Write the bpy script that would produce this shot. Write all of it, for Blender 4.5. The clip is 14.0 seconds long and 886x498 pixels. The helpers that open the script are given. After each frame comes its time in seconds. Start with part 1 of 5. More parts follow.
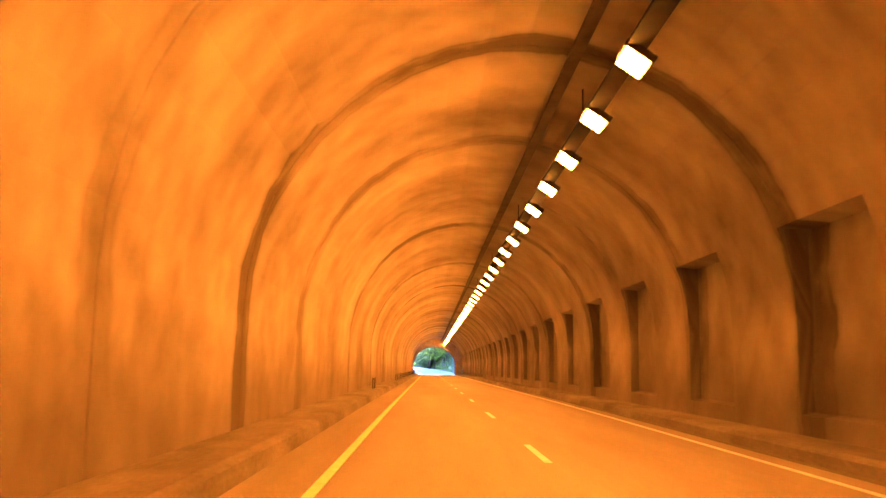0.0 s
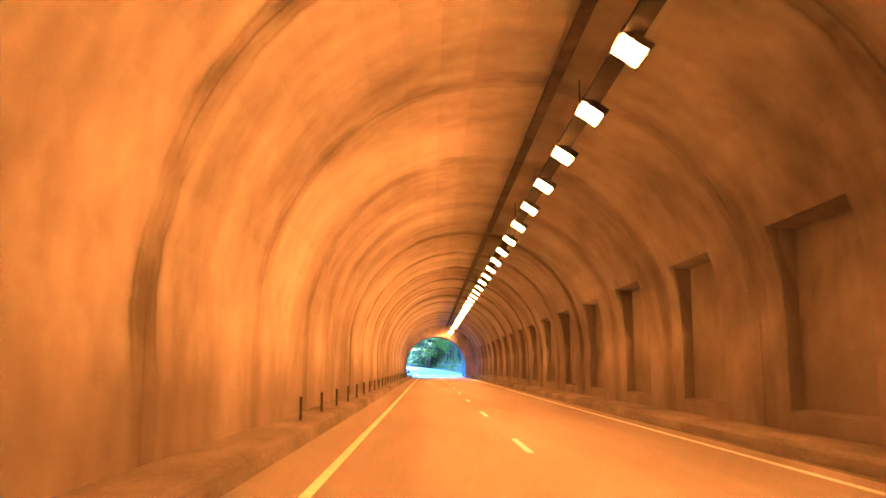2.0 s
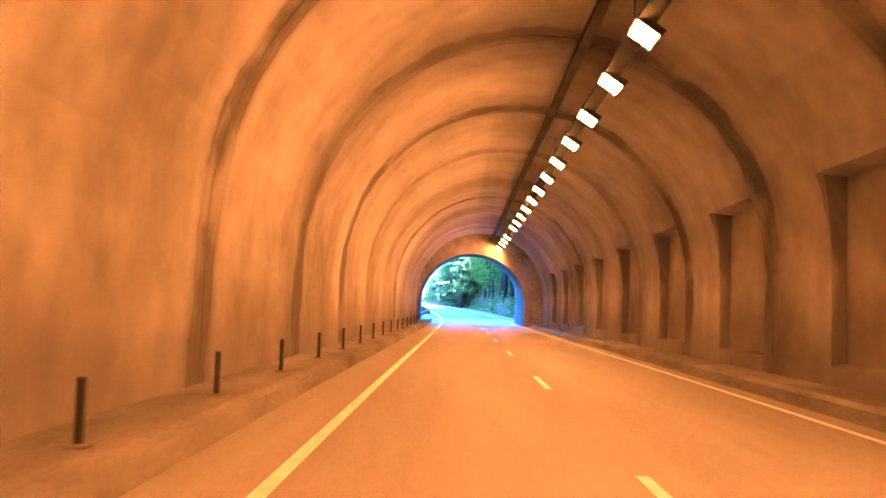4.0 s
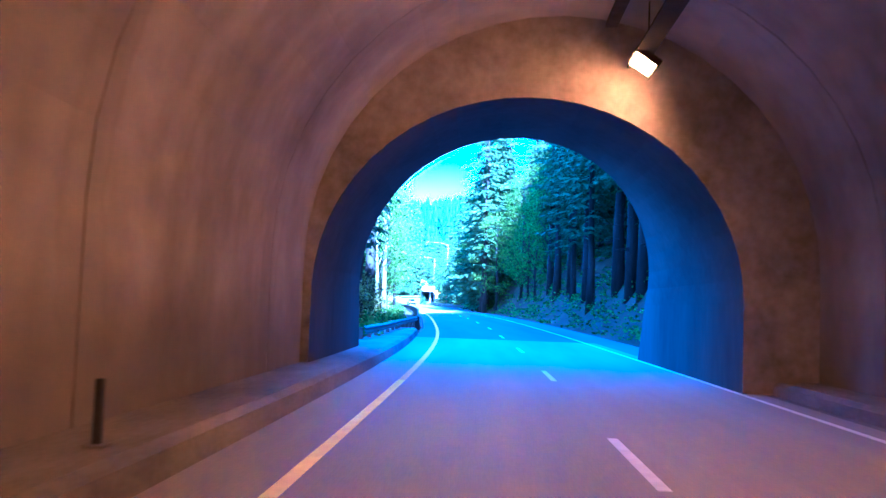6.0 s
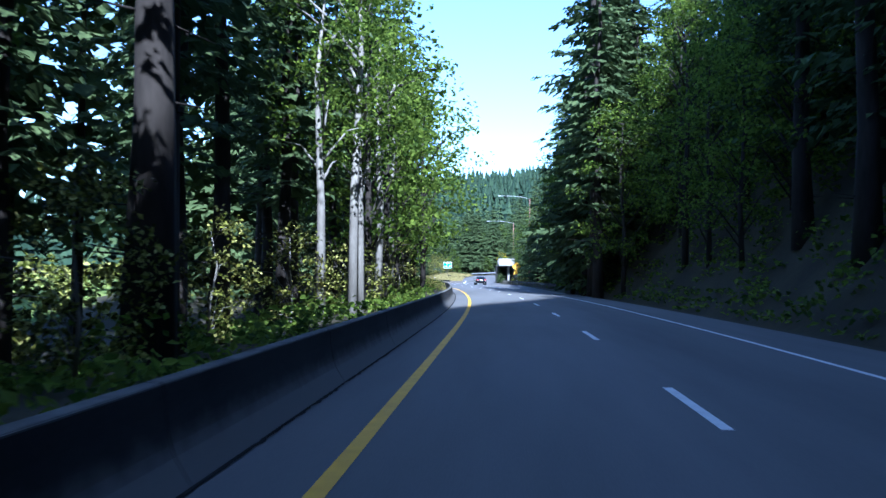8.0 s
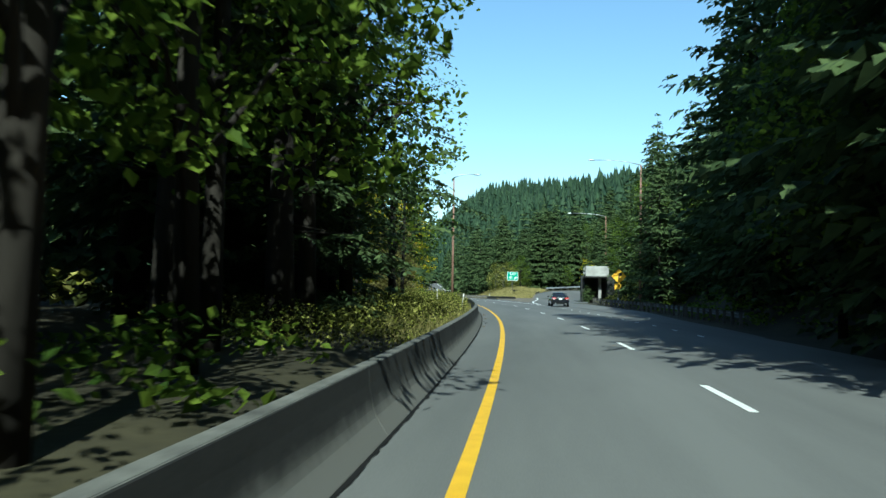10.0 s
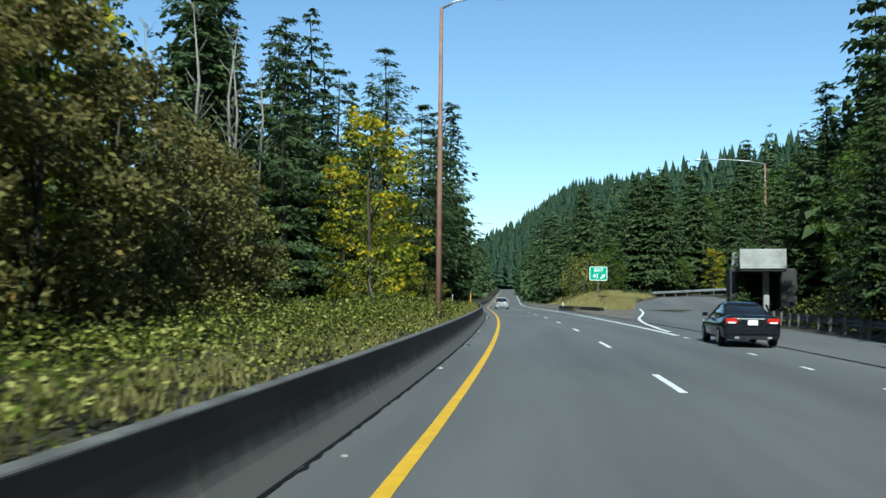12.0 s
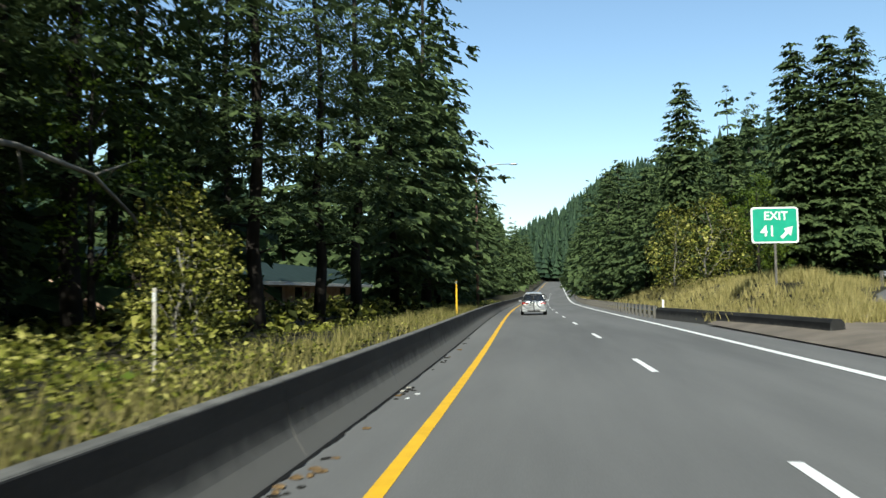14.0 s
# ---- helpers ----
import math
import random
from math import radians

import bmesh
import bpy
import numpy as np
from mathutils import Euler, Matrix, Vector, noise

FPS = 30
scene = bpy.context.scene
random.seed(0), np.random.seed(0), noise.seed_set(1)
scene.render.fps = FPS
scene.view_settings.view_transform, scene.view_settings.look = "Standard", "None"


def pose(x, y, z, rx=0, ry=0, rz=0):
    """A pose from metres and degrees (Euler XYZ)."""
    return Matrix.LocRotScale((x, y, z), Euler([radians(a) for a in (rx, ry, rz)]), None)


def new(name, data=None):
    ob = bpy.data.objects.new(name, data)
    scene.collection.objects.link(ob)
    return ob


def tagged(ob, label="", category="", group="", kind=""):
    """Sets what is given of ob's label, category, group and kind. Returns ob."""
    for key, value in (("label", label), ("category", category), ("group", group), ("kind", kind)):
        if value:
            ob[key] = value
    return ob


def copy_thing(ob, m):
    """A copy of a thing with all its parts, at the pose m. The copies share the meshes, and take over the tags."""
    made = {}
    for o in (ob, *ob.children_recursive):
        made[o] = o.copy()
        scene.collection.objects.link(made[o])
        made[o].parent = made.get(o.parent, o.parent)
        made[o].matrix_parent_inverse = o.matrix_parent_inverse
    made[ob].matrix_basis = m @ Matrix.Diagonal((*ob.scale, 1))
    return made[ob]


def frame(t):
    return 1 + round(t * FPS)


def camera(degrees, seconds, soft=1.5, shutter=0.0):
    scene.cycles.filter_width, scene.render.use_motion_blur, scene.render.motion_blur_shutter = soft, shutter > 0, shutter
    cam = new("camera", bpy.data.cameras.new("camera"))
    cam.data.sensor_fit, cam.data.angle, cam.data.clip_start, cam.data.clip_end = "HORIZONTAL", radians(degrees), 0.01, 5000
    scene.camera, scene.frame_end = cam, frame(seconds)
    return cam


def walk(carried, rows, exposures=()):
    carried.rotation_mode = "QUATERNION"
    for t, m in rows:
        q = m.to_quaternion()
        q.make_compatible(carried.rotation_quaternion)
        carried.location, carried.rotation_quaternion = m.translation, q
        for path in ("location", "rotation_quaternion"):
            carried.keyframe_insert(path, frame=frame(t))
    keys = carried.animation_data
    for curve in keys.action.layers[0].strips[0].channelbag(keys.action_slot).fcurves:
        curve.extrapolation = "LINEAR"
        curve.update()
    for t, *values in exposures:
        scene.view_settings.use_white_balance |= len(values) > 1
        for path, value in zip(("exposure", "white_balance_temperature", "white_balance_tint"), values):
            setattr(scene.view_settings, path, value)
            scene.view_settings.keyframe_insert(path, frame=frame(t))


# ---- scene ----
# Road geometry: arc length s (m) along the yellow edge line, d to the right of it, z above the road.
STEP = 20.0
S_FIRST = -20.0
K_KNOTS = [-0.0, -0.001, -0.014, -0.002, -0.0, -0.014, 0.003, 0.022, 0.02, 0.009, 0.006, 1.603, 2.141, 0.279, 0.947, 1.595, 1.143, 1.367, 1.696, 1.501, 1.121, 0.66, 0.917, 0.108, -0.359, -0.373, -0.373, -0.373, -0.373, -0.373]
G_KNOTS = [-0.274, -0.282, -0.342, -0.757, -0.698, -0.864, -0.672, -0.523, -0.948, -0.952, -0.662, -0.123, 0.787, 0.994, 0.489, 0.603, 0.617, 0.598, 0.317, 0.769, 0.563, 0.202, 0.283, 0.221, 0.004, -0.011, -0.009, -0.008, -0.007, -0.006]
S_TAB = np.arange(-120.0, 1300.0, 1.0)


def road_table():
    knots = S_FIRST + STEP * np.arange(len(K_KNOTS))
    k = np.interp(S_TAB, knots, K_KNOTS) / 1000.0
    g = np.interp(S_TAB, knots, G_KNOTS) / 100.0
    k[S_TAB < 180] = 0.0
    k[S_TAB > 560] = 0.0
    g[S_TAB < -20] = 0.0
    g += 0.024 * np.clip((S_TAB - 520) / 80.0, 0, 1)
    th = np.cumsum(k) - k
    th -= np.interp(0, S_TAB, th)
    out = []
    for a in (-np.sin(th), np.cos(th), g):
        c = np.cumsum(a)
        out.append(c - np.interp(0, S_TAB, c))
    return th, *out


TH, RX, RY, RZ = road_table()


def heading(s):
    return float(np.interp(s, S_TAB, TH))


def at(s, d=0.0, z=0.0):
    a = np.interp(s, S_TAB, TH)
    return (float(np.interp(s, S_TAB, RX) + d * np.cos(a)), float(np.interp(s, S_TAB, RY) + d * np.sin(a)),
            float(np.interp(s, S_TAB, RZ) + z))


def at_many(s, d, z):
    a = np.interp(s, S_TAB, TH)
    return np.stack([np.interp(s, S_TAB, RX) + d * np.cos(a), np.interp(s, S_TAB, RY) + d * np.sin(a), np.interp(s, S_TAB, RZ) + z], -1)


def stand(s, d, z=0.0, turn=0.0):
    """A pose on the road, facing along it."""
    return pose(*at(s, d, z), 0, 0, math.degrees(heading(s)) + turn)


# ---- camera ----
EYE = 1.618
cam = camera(54.93, 14.0, soft=1.5, shutter=0.1)
# seconds, s, d, yaw, pitch, roll
DRIVE = [
    (0.0, -5.23, 1.44, -0.83, 7.56, 0.86),
    (0.5, 8.87, 1.42, -0.32, 8.53, 0.71),
    (1.0, 23.14, 1.51, -0.28, 7.35, 1.84),
    (1.5, 38.64, 1.53, -0.38, 7.70, 1.26),
    (2.0, 53.87, 1.55, -0.95, 7.48, -0.03),
    (2.5, 68.90, 1.55, 0.59, 5.69, 1.93),
    (5.0, 143.26, 1.65, 1.44, 3.23, 2.02),
    (5.5, 157.71, 1.56, 1.46, 3.65, 2.20),
    (6.0, 171.95, 1.74, 2.86, 3.66, 2.12),
    (6.5, 186.44, 1.70, 3.61, 4.28, 2.47),
    (7.0, 201.86, 1.52, 4.43, 4.23, 2.13),
    (7.5, 216.97, 1.37, 6.74, 4.14, 1.77),
    (8.0, 231.97, 1.36, 8.58, 2.10, 0.61),
    (8.5, 245.88, 1.41, 9.59, 2.44, -1.17),
    (10.8, 313.12, 0.82, 15.80, 3.83, 1.37),
    (11.0, 318.70, 1.00, 15.82, 4.30, 0.57),
    (11.5, 333.33, 1.17, 17.50, 4.37, 1.15),
    (12.0, 348.34, 1.30, 19.40, 3.40, 0.58),
    (12.5, 363.15, 1.35, 20.16, 2.80, 0.44),
    (13.0, 377.92, 1.29, 20.92, 3.25, 0.12),
    (13.5, 391.75, 1.32, 21.85, 2.98, 0.21),
    (14.0, 406.77, 1.33, 22.44, 3.08, -0.78),
]


def drive_pose(s, d, yaw, pitch, roll):
    return Matrix.Translation(at(s, d, EYE)) @ Euler((0, 0, radians(yaw))).to_matrix().to_4x4() @ \
        Euler((radians(90 + pitch), 0, 0)).to_matrix().to_4x4() @ Euler((0, 0, radians(roll))).to_matrix().to_4x4()


walk(cam, [(t, drive_pose(*r)) for t, *r in DRIVE],
     exposures=[(0.0, 6.35, 5000, 10), (1.0, 6.35, 4500, 10), (2.5, 6.35, 3900, 10), (5.0, 6.05, 3550, 10), (5.5, 5.5, 3300, 10), (6.0, 4.85, 3050, 18), (6.5, 3.85, 3350, 26),
                (7.0, 3.6, 3400, 30), (7.5, 2.75, 3750, 34), (8.0, 1.8, 4600, 14), (8.5, 1.65, 4900, 12), (10.8, 0.36, 5700, -24), (11.0, 0.36, 5700, -24), (11.5, 0.38, 5600, -14), (12.0, 0.44, 5550, -7), (12.5, 0.42, 5550, -2), (13.0, 0.54, 5800, 0), (14.0, 0.62, 6350, 0)])


# ---- world and sun ----
SUN_UP = 38.6
SUN_DIR = Vector((0.284, -0.959, 0.0)).normalized() * math.cos(radians(SUN_UP)) + Vector((0, 0, math.sin(radians(SUN_UP))))
world = bpy.data.worlds.new("sky")
scene.world = world
world.use_nodes = True
wn = world.node_tree
sky = wn.nodes.new("ShaderNodeTexSky")
sky.sky_type = "NISHITA"
sky.sun_disc = False
sky.sun_elevation = radians(SUN_UP)
sky.sun_rotation = math.atan2(SUN_DIR.x, SUN_DIR.y)
sky.air_density, sky.dust_density, sky.ozone_density = 1.0, 0.5, 1.5
wn.links.new(sky.outputs[0], wn.nodes["Background"].inputs[0])
wn.nodes["Background"].inputs[1].default_value = 0.115
sun = new("sun", bpy.data.lights.new("sun", "SUN"))
sun.data.energy, sun.data.angle, sun.data.color = 5.0, radians(0.5), (1.0, 0.95, 0.86)
sun.matrix_world = SUN_DIR.to_track_quat("Z", "Y").to_matrix().to_4x4()

# ---- materials ----


def mat(name, c1, c2, rough=0.8, scale=1.0, fine=12.0, bump=0.15, dist=0.02, metal=0.0, coords="OBJ", stretch=(1, 1, 1), island=0.0, c3=None):
    """Two-scale noise colour, with bump. coords: OBJ (object space), SA (along the road)."""
    m = bpy.data.materials.new(name)
    m.use_nodes = True
    nt = m.node_tree
    bsdf = nt.nodes["Principled BSDF"]
    if coords == "SA":
        src = nt.nodes.new("ShaderNodeAttribute")
        src.attribute_name = "along"
        vec = src.outputs["Vector"]
    else:
        src = nt.nodes.new("ShaderNodeTexCoord")
        vec = src.outputs["Object"]
    mp = nt.nodes.new("ShaderNodeMapping")
    mp.inputs["Scale"].default_value = stretch
    nt.links.new(vec, mp.inputs["Vector"])
    big = nt.nodes.new("ShaderNodeTexNoise")
    big.inputs["Scale"].default_value, big.inputs["Detail"].default_value, big.inputs["Roughness"].default_value = scale, 5, 0.6
    small = nt.nodes.new("ShaderNodeTexNoise")
    small.inputs["Scale"].default_value, small.inputs["Detail"].default_value = fine, 4
    for n in (big, small):
        nt.links.new(mp.outputs[0], n.inputs["Vector"])
    mix = nt.nodes.new("ShaderNodeMath")
    mix.operation = "MULTIPLY_ADD"
    mix.inputs[1].default_value = 0.35
    nt.links.new(small.outputs[0], mix.inputs[0])
    sub = nt.nodes.new("ShaderNodeMath")
    sub.operation = "MULTIPLY_ADD"
    sub.inputs[1].default_value, sub.inputs[2].default_value = 1.5, -0.42
    nt.links.new(big.outputs[0], sub.inputs[0])
    nt.links.new(sub.outputs[0], mix.inputs[2])
    fac = mix.outputs[0]
    if island:
        geo = nt.nodes.new("ShaderNodeNewGeometry")
        add = nt.nodes.new("ShaderNodeMath")
        add.operation = "MULTIPLY_ADD"
        add.inputs[1].default_value = island
        half = nt.nodes.new("ShaderNodeMath")
        half.operation = "MULTIPLY"
        half.inputs[1].default_value = 1 - island
        nt.links.new(fac, half.inputs[0])
        nt.links.new(geo.outputs["Random Per Island"], add.inputs[0])
        nt.links.new(half.outputs[0], add.inputs[2])
        fac = add.outputs[0]
    ramp = nt.nodes.new("ShaderNodeValToRGB")
    ramp.color_ramp.elements[0].position, ramp.color_ramp.elements[1].position = 0.2, 0.8
    ramp.color_ramp.elements[0].color, ramp.color_ramp.elements[1].color = (*c1, 1), (*c2, 1)
    if c3:
        e = ramp.color_ramp.elements.new(0.9)
        e.color = (*c3, 1)
    nt.links.new(fac, ramp.inputs[0])
    nt.links.new(ramp.outputs[0], bsdf.inputs["Base Color"])
    bsdf.inputs["Roughness"].default_value, bsdf.inputs["Metallic"].default_value = rough, metal
    if rough >= 0.8:
        bsdf.inputs["Specular IOR Level"].default_value = 0.22
    if bump:
        b = nt.nodes.new("ShaderNodeBump")
        b.inputs["Strength"].default_value, b.inputs["Distance"].default_value = bump, dist
        nt.links.new(fac, b.inputs["Height"])
        nt.links.new(b.outputs[0], bsdf.inputs["Normal"])
    return m


def glow(name, colour, strength):
    m = bpy.data.materials.new(name)
    m.use_nodes = True
    b = m.node_tree.nodes["Principled BSDF"]
    b.inputs["Base Color"].default_value = (0.8, 0.8, 0.8, 1)
    b.inputs["Emission Color"].default_value, b.inputs["Emission Strength"].default_value = (*colour, 1), strength
    return m


def leafy(name, c1, c2, c3=None, through_light=0.25, island=0.6):
    m = mat(name, c1, c2, rough=0.65, scale=0.5, fine=4, bump=0, island=island, c3=c3)
    nt = m.node_tree
    bsdf = nt.nodes["Principled BSDF"]
    bsdf.inputs["Specular IOR Level"].default_value = 0.1
    tr = nt.nodes.new("ShaderNodeBsdfTranslucent")
    mx = nt.nodes.new("ShaderNodeMixShader")
    mx.inputs[0].default_value = through_light
    ramp = next(n for n in nt.nodes if n.bl_idname == "ShaderNodeValToRGB")
    nt.links.new(ramp.outputs[0], tr.inputs[0])
    nt.links.new(bsdf.outputs[0], mx.inputs[1])
    nt.links.new(tr.outputs[0], mx.inputs[2])
    nt.links.new(mx.outputs[0], nt.nodes["Material Output"].inputs[0])
    return m


def node_math(nt, kind, *args):
    n = nt.nodes.new("ShaderNodeMath")
    n.operation = kind
    for i, v in enumerate(args):
        if isinstance(v, (int, float)):
            n.inputs[i].default_value = v
        else:
            nt.links.new(v, n.inputs[i])
    return n.outputs[0]


def soft_step(nt, value, lo, hi):
    n = nt.nodes.new("ShaderNodeMapRange")
    n.interpolation_type = "SMOOTHSTEP"
    nt.links.new(value, n.inputs["Value"])
    n.inputs["From Min"].default_value, n.inputs["From Max"].default_value = lo, hi
    return n.outputs["Result"]


def blend_colour(nt, amount, colour):
    """Mixes a colour over what the ramp gives the base colour."""
    bsdf = nt.nodes["Principled BSDF"]
    before = bsdf.inputs["Base Color"].links[0].from_socket
    mx = nt.nodes.new("ShaderNodeMix")
    mx.data_type = "RGBA"
    nt.links.new(amount, mx.inputs[0])
    nt.links.new(before, mx.inputs[6])
    mx.inputs[7].default_value = (*colour, 1)
    nt.links.new(mx.outputs[2], bsdf.inputs["Base Color"])


def joint_stains(m, period, first):
    """Broad seepage stains round the lining's ring joints, strong at some and faint at others, and soot along the crown."""
    nt = m.node_tree
    src = next(n for n in nt.nodes if n.bl_idname == "ShaderNodeAttribute")
    sep = nt.nodes.new("ShaderNodeSeparateXYZ")
    nt.links.new(src.outputs["Vector"], sep.inputs[0])
    wob = nt.nodes.new("ShaderNodeTexNoise")
    wob.inputs["Scale"].default_value, wob.inputs["Detail"].default_value = 0.45, 5
    nt.links.new(src.outputs["Vector"], wob.inputs["Vector"])
    x = node_math(nt, "ADD", sep.outputs[0], node_math(nt, "MULTIPLY", node_math(nt, "SUBTRACT", wob.outputs[0], 0.5), 1.3))
    u = node_math(nt, "MULTIPLY", node_math(nt, "ADD", x, 300 * period - first + period / 2), 1 / period)
    ring = node_math(nt, "FLOOR", u)
    off = node_math(nt, "ABSOLUTE", node_math(nt, "MULTIPLY", node_math(nt, "SUBTRACT", node_math(nt, "FRACT", u), 0.5), period))
    strong = nt.nodes.new("ShaderNodeTexWhiteNoise")
    strong.noise_dimensions = "1D"
    nt.links.new(ring, strong.inputs["W"])
    wide = node_math(nt, "SUBTRACT", 1.0, soft_step(nt, off, 0.12, 0.85))
    thin = node_math(nt, "SUBTRACT", 1.0, soft_step(nt, node_math(nt, "ABSOLUTE", node_math(nt, "SUBTRACT", off, 0.45)), 0.03, 0.16))
    patch = soft_step(nt, wob.outputs[0], 0.34, 0.62)
    amount = node_math(nt, "MULTIPLY", node_math(nt, "MAXIMUM", wide, node_math(nt, "MULTIPLY", thin, 0.9)),
                       node_math(nt, "MULTIPLY", node_math(nt, "MULTIPLY_ADD", strong.outputs[0], 1.1, 0.1), node_math(nt, "MULTIPLY_ADD", patch, 0.7, 0.3)))
    blend_colour(nt, node_math(nt, "MINIMUM", amount, 0.8), (0.05, 0.045, 0.04))
    runs = nt.nodes.new("ShaderNodeTexNoise")
    runs.inputs["Scale"].default_value, runs.inputs["Detail"].default_value = 1.0, 4
    mp = nt.nodes.new("ShaderNodeMapping")
    mp.inputs["Scale"].default_value = (0.2, 0.06, 1)
    nt.links.new(src.outputs["Vector"], mp.inputs["Vector"])
    nt.links.new(mp.outputs[0], runs.inputs["Vector"])
    blend_colour(nt, node_math(nt, "MULTIPLY", soft_step(nt, runs.outputs[0], 0.48, 0.7), 0.42), (0.09, 0.08, 0.07))
    # road dirt splashed up the foot of both walls
    low = node_math(nt, "MINIMUM", sep.outputs[1], node_math(nt, "SUBTRACT", 23.8, sep.outputs[1]))
    low = node_math(nt, "ADD", low, node_math(nt, "MULTIPLY", node_math(nt, "SUBTRACT", wob.outputs[0], 0.5), 1.8))
    blend_colour(nt, node_math(nt, "MULTIPLY", node_math(nt, "SUBTRACT", 1.0, soft_step(nt, low, 0.9, 2.9)), 0.6), (0.1, 0.088, 0.075))


def shade_over_toe(m, toe):
    """Stain and painted shade on the upright barrier face, thinning raggedly towards the toe."""
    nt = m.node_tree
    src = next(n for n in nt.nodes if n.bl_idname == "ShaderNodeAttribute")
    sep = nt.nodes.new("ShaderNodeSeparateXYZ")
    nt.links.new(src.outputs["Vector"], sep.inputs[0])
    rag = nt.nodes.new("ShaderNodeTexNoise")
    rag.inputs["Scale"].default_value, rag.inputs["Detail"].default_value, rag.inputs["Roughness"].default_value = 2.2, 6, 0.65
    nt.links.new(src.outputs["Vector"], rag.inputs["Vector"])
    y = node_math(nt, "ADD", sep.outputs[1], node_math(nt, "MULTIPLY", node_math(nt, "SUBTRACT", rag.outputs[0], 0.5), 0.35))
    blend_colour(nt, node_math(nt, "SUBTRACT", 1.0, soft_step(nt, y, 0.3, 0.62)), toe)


ASPHALT = mat("asphalt", (0.092, 0.091, 0.089), (0.145, 0.143, 0.138), 0.85, 0.35, 60, 0.3, 0.004, coords="SA", stretch=(0.12, 1, 1))
WHITE_PAINT = mat("white_road_paint", (0.6, 0.6, 0.58), (0.8, 0.8, 0.78), 0.7, 3, 40, 0.1, 0.002)
# Same yellow paint, its colour shifted to lemon to offset the sodium lamps' light.
LAMPLIT_YELLOW = mat("old_yellow_road_paint", (0.75, 0.66, 0.004), (0.92, 0.84, 0.008), 0.7, 3, 40, 0.1, 0.002)
YELLOW_PAINT = mat("yellow_road_paint", (0.56, 0.31, 0.006), (0.72, 0.42, 0.01), 0.7, 3, 40, 0.1, 0.002)
CONCRETE_ROAD = mat("pavement_concrete", (0.2, 0.19, 0.18), (0.33, 0.32, 0.3), 0.8, 0.3, 40, 0.25, 0.004, coords="SA", stretch=(0.1, 1, 1))
LINING = mat("tunnel_concrete", (0.17, 0.155, 0.14), (0.5, 0.48, 0.45), 0.85, 0.32, 2.6, 0.4, 0.04, coords="SA", stretch=(0.5, 0.4, 1))
joint_stains(LINING, 7.65, 42.66)
JOINT = mat("joint_concrete", (0.06, 0.055, 0.05), (0.14, 0.13, 0.12), 0.9, 1.2, 9, 0.3, 0.02)
# Near-black: shade of the portal reveal and bridge underside put into the colour.
SHADED_CONCRETE = mat("portal_concrete", (0.022, 0.022, 0.022), (0.065, 0.063, 0.06), 0.9, 0.4, 6, 0.3, 0.02, coords="SA", stretch=(0.6, 0.6, 1))
PARAPET = mat("parapet_concrete", (0.2, 0.19, 0.18), (0.42, 0.41, 0.38), 0.9, 0.6, 14, 0.3, 0.01)
KERB = mat("kerb_concrete", (0.1, 0.095, 0.09), (0.25, 0.24, 0.225), 0.9, 0.6, 14, 0.3, 0.01, coords="SA", stretch=(0.4, 1, 1))
# Barrier: stained face darkened as shaded, toe and top lightened as sunlit.
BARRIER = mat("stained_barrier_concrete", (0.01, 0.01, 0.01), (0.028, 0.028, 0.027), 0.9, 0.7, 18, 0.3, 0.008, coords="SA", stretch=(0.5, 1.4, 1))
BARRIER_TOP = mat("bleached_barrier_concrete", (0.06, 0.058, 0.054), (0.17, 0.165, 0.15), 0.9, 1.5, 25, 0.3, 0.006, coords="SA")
shade_over_toe(BARRIER, (0.12, 0.115, 0.105))
FACING = mat("facing_concrete", (0.16, 0.15, 0.135), (0.4, 0.38, 0.36), 0.85, 0.5, 4, 0.3, 0.02)
SIGN_WHITE = mat("sign_white", (0.68, 0.69, 0.68), (0.8, 0.8, 0.78), 0.5, 3, 20, 0.03, 0.001)
SIGN_GREEN = mat("sign_green", (0.0, 0.25, 0.15), (0.01, 0.32, 0.19), 0.5, 3, 20, 0.03, 0.001)
SIGN_YELLOW = mat("sign_yellow", (0.7, 0.36, 0.01), (0.8, 0.44, 0.02), 0.5, 3, 20, 0.03, 0.001)
PALE_POST = mat("pale_wood", (0.36, 0.33, 0.27), (0.55, 0.52, 0.45), 0.85, 3, 25, 0.2, 0.003)
LEAF_LITTER = mat("leaf_litter", (0.05, 0.03, 0.015), (0.2, 0.13, 0.06), 0.95, 6, 30, 0.4, 0.01)
SHED_WALL = mat("shed_wall", (0.36, 0.2, 0.13), (0.6, 0.45, 0.36), 0.85, 1, 12, 0.2, 0.01)
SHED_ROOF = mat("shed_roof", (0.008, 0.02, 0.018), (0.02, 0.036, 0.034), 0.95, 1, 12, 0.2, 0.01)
GLASS = mat("dark_car_glass", (0.008, 0.01, 0.013), (0.015, 0.018, 0.022), 0.06, 2, 10, 0, 0)
RUBBER = mat("tyre_rubber", (0.012, 0.012, 0.012), (0.025, 0.025, 0.025), 0.85, 5, 30, 0.1, 0.002)
PAINT_BLACK = mat("black_car_paint", (0.006, 0.007, 0.009), (0.01, 0.011, 0.014), 0.18, 2, 10, 0, 0)
PAINT_SILVER = mat("silver_car_paint", (0.5, 0.51, 0.52), (0.58, 0.59, 0.6), 0.28, 2, 10, 0, 0, metal=0.5)
TAIL_RED = mat("red_lens", (0.35, 0.01, 0.008), (0.45, 0.015, 0.01), 0.25, 3, 20, 0, 0)
GORE_DUST = mat("brown_road_dust", (0.1, 0.086, 0.07), (0.18, 0.15, 0.12), 0.95, 0.5, 30, 0.3, 0.006, coords="SA")
